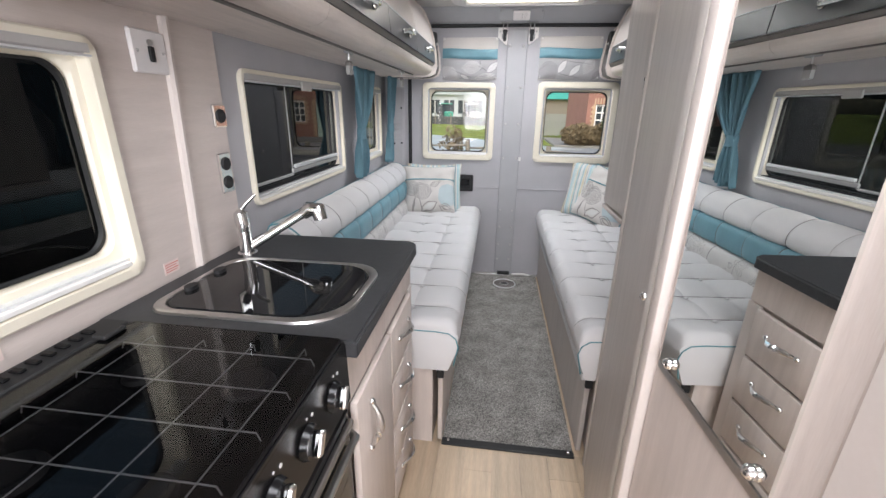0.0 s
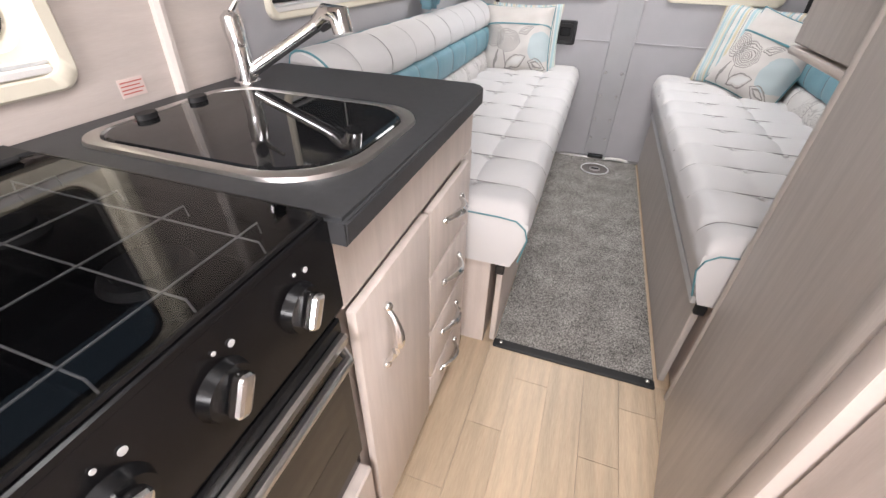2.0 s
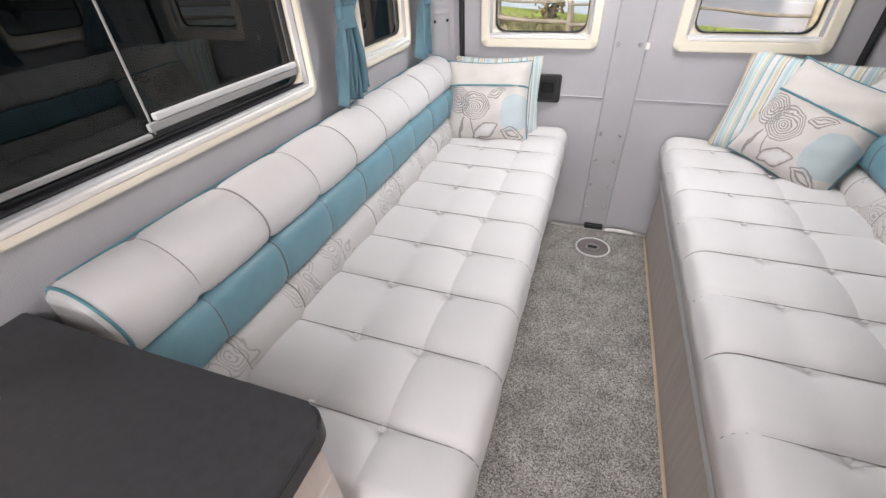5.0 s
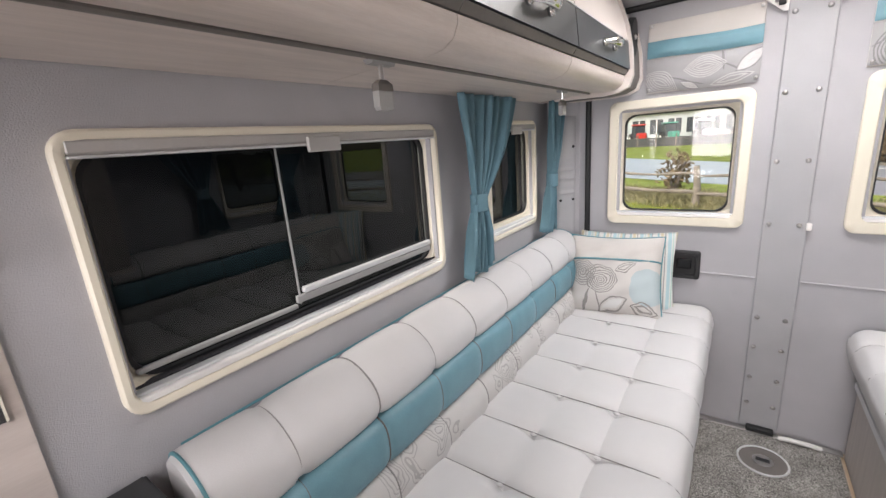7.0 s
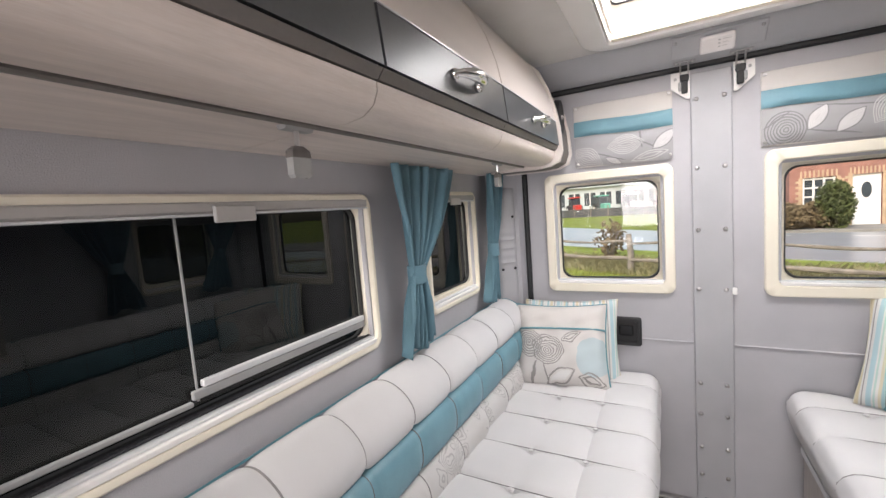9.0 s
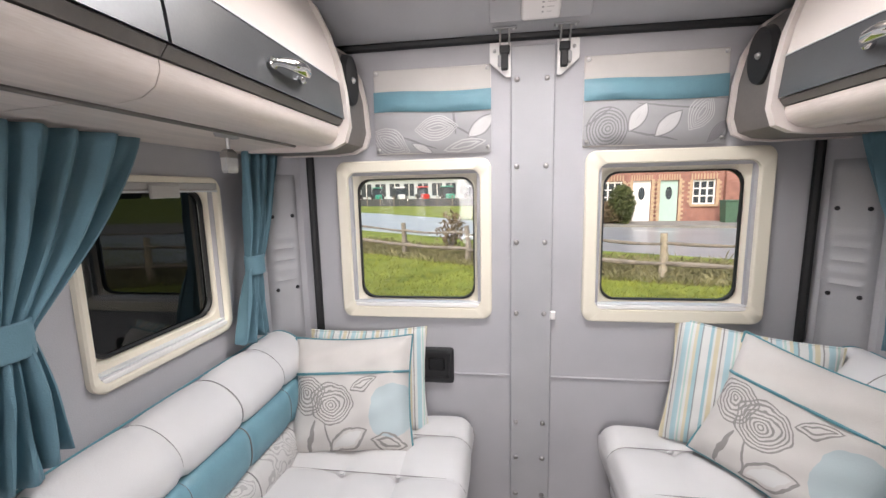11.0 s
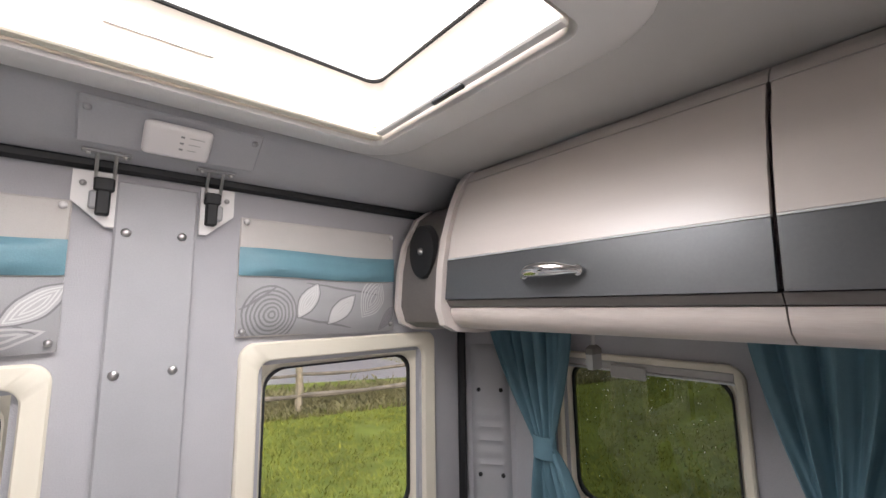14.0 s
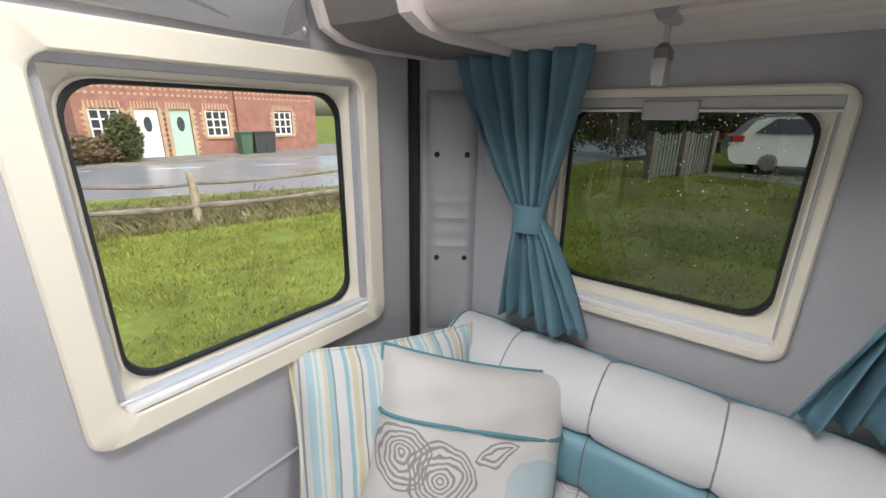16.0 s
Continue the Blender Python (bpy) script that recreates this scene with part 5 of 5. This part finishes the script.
cyl(b, pose(0, 0, .004), .036, .002, 28)
part("cover", b, STEEL, fx)
part("slot", cube(-.024, .024, -.010, .010, .006, .009, bev=.002), BLACK, fx)
st = thing("door_striker", "worn floor striker plate at the rear doors", "striker", pose(.12, 3.215, .004))
part("plate", cube(-.26, .26, -.012, .020, 0, .008, bev=.002), STEEL, st)
part("hole", cube(-.07, .03, -.014, .018, .006, .03, bev=.004), BLACK, st)
b = bmesh.new()
tube(b, [(.05, -.01, .01), (.08, -.02, .022), (.15, -.02, .022), (.19, -.01, .01)], .010, 8)
part("cover", b, RIMW, st, smooth=True)

# floor planks of the galley, each a piece
planks = [[(-.4 + .11 * i, -.4 + .11 * (i + 1), y, y + .62) for y in (-1.9 + .21 * (i % 3) + .62 * k for k in range(6))] for i in range(8)]
for col in planks:
    for x0, x1, y0, y1 in col:
        y1 = min(y1, 1.325)
        if y1 - y0 > .05:
            part("plank", cube(x0 + .0006, x1 - .0006, y0 + .0006, y1 - .0006, -.0058, .002), PLANK, floor)

# ---- outside ----
GZ = -0.6
b = bmesh.new()
bmesh.ops.create_grid(b, x_segments=2, y_segments=2, size=900, matrix=Matrix.Translation((0, 0, GZ)))
tagged(part("ground", b, GRASS), "wet green lawn reaching to the distance", "lawn", kind="structure")


def poly(name, pts, z, m, label, cat):
    b = bmesh.new()
    lo, hi = [b.verts.new((x, y, GZ - .05)) for x, y in pts], [b.verts.new((x, y, z)) for x, y in pts]
    for i in range(len(pts)):
        j = (i + 1) % len(pts)
        b.faces.new((lo[i], lo[j], hi[j], hi[i]))
    b.faces.new(hi)
    return tagged(part(name, b, m), label, cat, kind="structure")


poly("road", [(-60, 64), (-7, 22), (3, 15), (9, 12), (16, 10), (40, 6), (60, 12), (40, 17), (18, 20.2), (9, 21.6), (3, 23), (-10, 36), (-55, 75)], GZ + .02, ROADM, "wet grey asphalt road with worn white lines", "road")
poly("pavement", [(3, 23.1), (9, 21.7), (18, 20.3), (40, 17.1), (40, 24), (18, 27.5), (3, 29)], GZ + .12, PAVE, "pavement in front of the brick houses", "pavement")
for k in range(9):
    a = Vector((-7 + 3.2 * k, 27.0 - 1.55 * k))
    d = Vector((.9, -.44))
    s = Vector((.44, .9)) * .06
    poly("road_marking", [tuple(a - s), tuple(a + d * 1.8 - s), tuple(a + d * 1.8 + s), tuple(a + s)], GZ + .026, LINEM, "white painted road dash", "road marking")


def tuft_field(name, spots, mat_, hmin, hmax, w, label, cat):
    vs, fs = [], []
    rnd = random.Random(7)
    for x, y, z in spots:
        a = rnd.uniform(0, 6.28)
        h, lean = rnd.uniform(hmin, hmax), rnd.uniform(.2, 1.1)
        dx, dy = math.cos(a) * w, math.sin(a) * w
        lx, ly = math.cos(a + 1.7) * h * lean, math.sin(a + 1.7) * h * lean
        i = len(vs)
        vs += [(x - dx, y - dy, z), (x + dx, y + dy, z), (x + lx * .4 + dx * .6, y + ly * .4 + dy * .6, z + h * .6), (x + lx, y + ly, z + h)]
        fs += [(i, i + 1, i + 2), (i, i + 2, i + 3)]
    me = bpy.data.meshes.new(name)
    me.from_pydata(vs, [], fs)
    me.materials.append(mat_)
    return tagged(new(name, me), label, cat, kind="stuff")


def bank_z(x, y):
    """The lawn climbs to the parking level beyond the side window."""
    a, c = min(1, max(0, (x - 5.0) / 5.5)), min(1, max(0, (8.2 - y) / 3.0))
    return GZ + .66 * a * a * (3 - 2 * a) * c * c * (3 - 2 * c)


b = bmesh.new()
g = [[b.verts.new((4.6 + .4 * i, -24 + .4 * j, bank_z(4.6 + .4 * i, -24 + .4 * j) + (.004 if 0 < i else -.02))) for j in range(82)] for i in range(110)]
for i in range(109):
    for j in range(81):
        b.faces.new((g[i][j], g[i + 1][j], g[i + 1][j + 1], g[i][j + 1]))
tagged(part("grass_bank", b, GRASS, smooth=True), "grassy bank rising to the parking area", "bank", kind="structure")


def fence_y(x):
    return 12.4 - .58 * x if x < 1.5 else 11.965 - .29 * x


rnd = random.Random(11)
spots = []
while len(spots) < 130000:
    x, y = rnd.uniform(-7, 18), rnd.uniform(-6, 17)
    if y > fence_y(x) - .2 and x < 9:
        continue
    if y < 3.7 and x < 1.4:
        continue
    d = math.hypot(x, y - 2.5)
    if rnd.random() < min(1, 6 / d) and noise.noise((x * .9, y * .9, 0)) > -.35 + .4 * rnd.random() - .2:
        spots.append((x, y, bank_z(x, y)))
tuft_field("lawn_grass", spots, BLADE, .025, .075, .008, "short wet green grass blades", "grass")
spots = []
for _ in range(26000):
    x = rnd.uniform(-9, 12)
    spots.append((x, fence_y(x) + max(-.5, rnd.gauss(.8, .75)), GZ))
tuft_field("verge_grass", spots, DRY, .07, .24, .014, "long dry grass along the rail fence", "grass")


# rail fence of split timber
def rail_fence():
    t = thing("rail_fence", "weathered split-timber post and rail fence", "fence")
    xs = [-9.0, -6.05, -2.97, -.9, 1.35, 3.42, 6.3, 9.0]
    for i, x in enumerate(xs):
        y, h = fence_y(x), 1.05 + .08 * math.sin(x * 3)
        b = bmesh.new()
        tube(b, [(x, y, GZ - .1), (x + .02, y, GZ + .5), (x + .03 * math.sin(x), y, GZ + h)], [.085, .08, .07], 7)
        part("post", b, PALEWOOD if i in (5, 6) else OLDWOOD, t)
        if i < len(xs) - 1:
            x2 = xs[i + 1]
            y2 = fence_y(x2)
            for z, r in ((.36, .05), (.80, .035)):
                b = bmesh.new()
                pts = [(x + (x2 - x) * q, y + (y2 - y) * q - .03, GZ + z + .045 * math.sin(4 * q + x) * (1 if z > .5 else .6)) for q in [k / 8 for k in range(9)]]
                tube(b, pts, [r * (1 + .18 * math.sin(5 * q + x)) for q in range(9)], 7)
                part("rail", b, OLDWOOD, t)


rail_fence()


# brick houses
def house(x0, x1, y, h, doors, wins, label):
    t = thing("house", label, "house")
    holes = [(d - .45, d + .45, GZ + .1, GZ + 2.2) for d, _ in doors] + [(w - .55, w + .55, GZ + zz, GZ + zz + 1.25) for w, zz in wins]
    part("wall", slab_with_holes(bmesh.new(), (x0, x1), (GZ, GZ + h), holes, lambda u, v, d: (u, y + .3 * d, v)), BRICKW, t, "red brick wall with buff dressings")
    b = bmesh.new()
    prism(b, [(x0, GZ), (x0 + .3, GZ), (x0 + .3, GZ + h), (x0, GZ + h)], y + .31, y + 7)
    prism(b, [(x1 - .3, GZ), (x1, GZ), (x1, GZ + h), (x1 - .3, GZ + h)], y + .31, y + 7)
    part("side_wall", b, BRICKW, t)
    b = bmesh.new()
    v = [b.verts.new(p) for p in ((x0 - .2, y - .3, GZ + h), (x1 + .2, y - .3, GZ + h), (x1 + .2, y + 3.6, GZ + h + 2.4), (x0 - .2, y + 3.6, GZ + h + 2.4), (x0 - .2, y + 7.4, GZ + h), (x1 + .2, y + 7.4, GZ + h))]
    b.faces.new((v[0], v[1], v[2], v[3])), b.faces.new((v[3], v[2], v[5], v[4])), b.faces.new((v[0], v[3], v[4])), b.faces.new((v[1], v[5], v[2]))
    part("roof", b, SLATE, t)
    for d, m in doors:
        dd = part("door", cube(d - .44, d + .44, y + .08, y + .14, GZ + .1, GZ + 2.19, bev=.01), m, t, "panelled front door")
        b = bmesh.new()
        cyl(b, pose(d, y + .082, GZ + 1.55, 90) @ Matrix.Diagonal((.16, .33, 1, 1)), 1, .02, 20)
        part("door_light", b, FARGLASS, dd)
    for w, zz in wins:
        ww = part("window", cube(w - .54, w + .54, y + .12, y + .16, GZ + zz + .01, GZ + zz + 1.24), FARGLASS, t)
        for k in (-.54, -.2, .14, .47):
            part("glazing_bar", cube(w + k, w + k + .07, y + .08, y + .119, GZ + zz + .01, GZ + zz + 1.24), DOORW, ww)
        for k in (0.01, .4, .78, 1.15):
            part("glazing_bar", cube(w - .54, w + .54, y + .07, y + .079, GZ + zz + k, GZ + zz + k + .07), DOORW, ww)
        part("window_sill", cube(w - .65, w + .65, y - .08, y - .002, GZ + zz - .1, GZ + zz), BUFF, t)
    # toothed buff dressings beside openings and a dentil course
    b = bmesh.new()
    for u0, u1, v0, v1 in holes:
        k = 0
        z = v0
        while z < v1:
            e = .24 if k % 2 else .14
            box(b, u0 - e, u0 - .005, y - .02, y - .002, z, z + .11), box(b, u1 + .005, u1 + e, y - .02, y - .002, z, z + .11)
            z += .115
            k += 1
    part("quoin", b, BUFF, t, "buff brick dressings")
    b = bmesh.new()
    for u0, u1, v0, v1 in holes:
        for k in range(9):
            x = u0 - .1 + (u1 - u0 + .2) * k / 9
            box(b, x + .01, x + (u1 - u0 + .2) / 18, y - .025, y - .003, v1 + .01, v1 + .3)
    x = x0
    while x < x1 - .2:
        box(b, x, x + .11, y - .03, y - .003, GZ + 2.75, GZ + 2.85), box(b, x, x + .11, y - .03, y - .003, GZ + 3.0, GZ + 3.08)
        x += .24
    part("lintel", b, BUFF, t, "buff brick lintels and courses")


HY = 24.4
house(4.75, 11.15, HY, 5.6, [(7.25, DOORW), (8.58, DOORG)], [(5.75, .95), (10.24, .95), (5.75, 3.5), (7.9, 3.5), (10.24, 3.5)], "red brick terraced house with buff dressings and two doors")
house(11.17, 15.9, HY - .15, 5.6, [], [(13.75, .95), (12.2, 3.5), (14.4, 3.5)], "red brick end house with buff dressings")


def board_fence(x0, x1, y, h):
    t = thing("timber_fence", "weathered grey close-board garden fence", "fence")
    me, k = None, 0
    while x0 + .15 * k < x1:
        if me is None:
            o = part("board", cube(0, .14, -.012, .012, 0, h, bev=.004), FENCEG, t)
            me = o.data
        else:
            o = new("board", me)
            o.parent = t
        o.matrix_basis = pose(x0 + .15 * k, y + .012 * (k % 2), GZ + .1 + .03 * math.sin(k * 2.3))
        k += 1
    for x in (x0 - .12, (x0 + x1) / 2, x1 + .02):
        part("post", cube(x, x + .11, y + .03, y + .14, GZ, GZ + h + .15, bev=.01), OLDWOOD, t)


board_fence(1.4, 5.6, 31.8, 1.5)


def wheelie(x, y, m, label):
    t = thing("wheeled_bin", label, "bin", pose(x, y, GZ + .12), "bins by the houses")
    b = bmesh.new()
    loft(b, [[(sx * w, sy * w, z) for sx, sy in ((-1, -1), (1, -1), (1, 1), (-1, 1))] for w, z in ((.24, 0), (.3, 1.0))], cap=True)
    part("body", b, m, t)
    part("lid", cube(-.32, .32, -.34, .34, 1.0, 1.07, bev=.02), m, t)


wheelie(10.95, HY - 1.0, BING, "green wheeled bin on the pavement")
wheelie(11.65, HY - 1.0, BINM, "black wheeled bin on the pavement")
wheelie(12.2, HY - 1.0, BINM, "black wheeled bin on the pavement")


def shrub(x, y, r, h, m, n, label, seed, name="shrub"):
    t = thing(name, label, "shrub", pose(x, y, GZ))
    rr = random.Random(seed)
    b = bmesh.new()
    for k in range(6):
        a = rr.uniform(0, 6.28)
        tube(b, [(0, 0, 0), (.3 * r * math.cos(a), .3 * r * math.sin(a), h * .4), (.6 * r * math.cos(a), .6 * r * math.sin(a), h * .75)], [.05, .035, .015], 5)
    part("trunk", b, OLDWOOD, t)
    vs, fs = [], []
    for _ in range(n):
        a, c = rr.uniform(0, 6.28), rr.uniform(-1, 1)
        q = rr.random() ** .4 * (1 + .25 * noise.noise((a * 1.3, c * 2, seed)))
        px, py, pz = r * q * math.cos(a) * math.sqrt(1 - c * c), r * q * math.sin(a) * math.sqrt(1 - c * c), h * .52 + h * .5 * q * c
        s = rr.uniform(.05, .11)
        u = Vector((rr.gauss(0, 1), rr.gauss(0, 1), rr.gauss(0, 1))).normalized()
        v = u.orthogonal().normalized()
        p = Vector((px, py, max(.05, pz)))
        i = len(vs)
        vs += [p - u * s, p + v * s * .5, p + u * s, p - v * s * .5]
        fs.append((i, i + 1, i + 2, i + 3))
    me = bpy.data.meshes.new("crown")
    me.from_pydata([tuple(v) for v in vs], [], fs)
    me.materials.append(m)
    o = new("crown", me)
    o.parent = t


shrub(5.95, 23.2, .62, 2.0, LEAF, 2600, "clipped dark green garden shrub", 1)
shrub(4.3, 23.4, .95, 1.2, LEAFB, 3200, "low brown garden hedge shrub", 2)
shrub(5.45, 23.6, .75, 1.2, LEAFB, 2200, "low brown garden hedge shrub", 3)
shrub(-1.6, 14.9, .5, 1.3, LEAFB, 260, "bare thin bush by the rail fence", 4)
for k in range(9):
    shrub(24 + .6 * math.sin(k), 15 - 3.0 * k, 2.5, 4.8 + .6 * math.sin(2 * k), LEAF if k % 2 else LEAFB, 9000, "tall dark roadside hedge bush", 20 + k, "hedge_bush")


# picket fence and white estate car seen through the side window
BZ = GZ + .66


def picket():
    t = thing("picket_fence", "grey weathered picket fence with stout posts", "fence")
    a, d = Vector((10.9, 4.7)), Vector((.918, -.397))
    L = 2.5
    ang = math.degrees(math.atan2(d.y, d.x))
    me = None
    for k in range(int(L / .13)):
        p = a + d * .13 * k
        if me is None:
            o = part("picket", cube(-.04, .04, -.011, .011, 0, 1.0, bev=.008), FENCEG, t)
            me = o.data
        else:
            o = new("picket", me)
            o.parent = t
        o.matrix_basis = pose(p.x, p.y, BZ + .03 + .02 * math.sin(k * 1.7), 0, 0, ang)
    for z in (.3, .8):
        o = part("rail", cube(0, L, .013, .05, -.03, .03), FENCEG, t)
        o.matrix_basis = pose(a.x, a.y, BZ + z, 0, 0, ang)
    for k in range(3):
        p = a + d * 1.22 * k
        o = part("post", cube(-.08, .08, -.10, .06, 0, 1.12, bev=.01), OLDWOOD, t)
        o.matrix_basis = pose(p.x, p.y, BZ - .03, 0, 0, ang)


picket()
poly("car_park", [(12.6, 3.9), (40, -7), (40, -18), (14, -14), (11.8, 0)], BZ + .015, ROADM, "asphalt parking area", "car park")


def estate_car(m):
    t = thing("estate_car", "white estate car parked on the asphalt", "car", m)
    side = [(-2.2, .35), (-2.28, .62), (-2.2, .92), (-2.0, 1.02), (-1.75, 1.35), (-1.45, 1.46), (.1, 1.47), (.55, 1.38), (1.25, .98), (1.95, .86), (2.25, .68), (2.28, .38), (2.1, .25), (-2.05, .25)]
    b = bmesh.new()

    def ring(y, k):
        return [(x, y * (1 if z < 1.0 else 1 - .28 * (z - 1.0) / .47 * 1.0) * k, z) for x, z in side]

    loft(b, [ring(-.88, .96), ring(-.9, 1), ring(-.45, 1), ring(0, 1), ring(.45, 1), ring(.9, 1), ring(.88, .96)], cap=True)
    part("body", b, CARW, t, "white painted body", smooth=True)
    for s in (-1, 1):
        b = bmesh.new()
        v = [b.verts.new((x, s * (.905 * (1 - .28 * (z - 1.0) / .47) + .004), z)) for x, z in ((-1.75, 1.04), (1.05, 1.04), (.5, 1.33), (.1, 1.40), (-1.35, 1.39))]
        b.faces.new(v)
        part("side_window", b, FARGLASS, t)
        part("tail_light", cube(-2.24, -1.95, s * .82 - .09, s * .82 + .09, .82, .98, bev=.03), CARRED, t, "red tail light")
        b = bmesh.new()
        tube(b, [(-1.4, s * .62, 1.50), (.0, s * .62, 1.51)], .018, 6)
        part("roof_rail", b, STEEL, t)
        for x in (-1.35, 1.4):
            b = bmesh.new()
            cyl(b, pose(x, s * .74 - .1, .32, -90), .32, .2, 28)
            w = part("wheel", b, TYRE, t, smooth=True)
            b = bmesh.new()
            cyl(b, pose(x, s * .845 - .01, .32, -90), .21, .02, 24)
            part("rim", b, GREYP, w)
            for q in range(10):
                b = cube(-.018, .018, -.012, .012, .03, .20)
                bmesh.ops.transform(b, matrix=pose(x, s * .858, .32, 0, 36 * q, 0), verts=b.verts)
                part("spoke", b, STEEL, w)


estate_car(pose(14.85, 1.30, BZ + .015, 0, 0, -80))

# yard across the road: pale shed, machines
sh = thing("showroom", "pale clad showroom with a long row of windows", "building", pose(-16, 74, GZ, 0, 0, 12))
part("wall", cube(-22, 24, 0, 14, 0, 4.0), SHEDW, sh)
part("roof", cube(-22.4, 24.4, -.5, 14.4, 4.0, 4.5), SHEDW, sh)
for k in range(18):
    w = part("window", cube(-21 + 2.5 * k, -19.2 + 2.5 * k, -.08, -.01, .9, 3.1), FARGLASS, sh)
    part("window_frame", cube(-20.14 + 2.5 * k, -20.02 + 2.5 * k, -.12, -.081, .9, 3.1), DOORW, w)
g2 = thing("barn", "green-roofed timber barn beside the yard", "building", pose(8, 62, GZ, 0, 0, 5))
part("wall", cube(-8, 8, 0, 9, 0, 3.2), OLDWOOD, g2)
b = bmesh.new()
v = [b.verts.new(p) for p in ((-8.4, -.5, 3.2), (8.4, -.5, 3.2), (8.4, 4.5, 5.2), (-8.4, 4.5, 5.2), (-8.4, 9.5, 3.2), (8.4, 9.5, 3.2))]
b.faces.new((v[0], v[1], v[2], v[3])), b.faces.new((v[3], v[2], v[5], v[4]))
part("roof", b, CARGREEN, g2)
yd = thing("yard_fence", "dark timber fence round the machine yard", "fence")
for k in range(24):
    p0 = Vector((-34 + 1.9 * k, 58 - .55 * k))
    part("panel", cube(p0.x, p0.x + 1.8, p0.y - .04, p0.y, GZ, GZ + .9), BINM, yd)
    part("post", cube(p0.x - .09, p0.x, p0.y - .08, p0.y + .06, GZ, GZ + 1.25), OLDWOOD, yd)


def machine(x, y, m, label, s=1.0):
    t = thing("farm_machine", label, "tractor", pose(x, y, GZ, 0, 0, 25) @ Matrix.Scale(s, 4), "machines in the yard")
    part("bonnet", cube(-.4, .4, -1.6, .1, .8, 1.5, bev=.12), m, t)
    part("cab", cube(-.65, .65, .1, 1.3, .9, 2.4, bev=.15), FARGLASS, t)
    part("cab_roof", cube(-.75, .75, 0, 1.4, 2.4, 2.55, bev=.05), m, t)
    part("chassis", cube(-.35, .35, -1.5, 1.2, .5, .82), BINM, t)
    for sx in (-1, 1):
        for yy, r in ((.8, .75), (-1.2, .45)):
            b = bmesh.new()
            cyl(b, pose(sx * .8 - .15, yy, r, 0, 90, 0), r, .3, 20)
            w = part("wheel", b, TYRE, t, smooth=True)
            b = bmesh.new()
            cyl(b, pose(sx * .8 - .16, yy, r, 0, 90, 0), r * .5, .32, 14)
            part("rim", b, RIMW, w)


for k, (m, c) in enumerate(((CARRED, "red"), (BINM, "dark"), (CARRED, "red"), (CARGREEN, "green"), (CARW, "white"), (CARRED, "red"), (CARGREEN, "green"), (CARW, "white"), (CARRED, "red"), (BINM, "dark"))):
    machine(-27 + 3.4 * k, 60 - .9 * k, m, c + " compact tractor in the yard", .95)

# dark high-sided vehicle added close along the left side to darken the windows
dv = thing("backdrop_van", "dark high-sided van added alongside to darken the windows", "van", pose(-2.1, 1.2, GZ))
part("body", cube(-2.0, 0, -5.5, 4.8, .45, 2.9, bev=.12, seg=3), DARKVAN, dv, smooth=True)
for yy in (-3.0, 3.4):
    b = bmesh.new()
    cyl(b, pose(-.32, yy, .36, 0, 90, 0), .36, .26, 24)
    w = part("wheel", b, TYRE, dv, smooth=True)
    b = bmesh.new()
    cyl(b, pose(-.05, yy, .36, 0, 90, 0), .2, .012, 18)
    part("hub", b, STEEL, w)
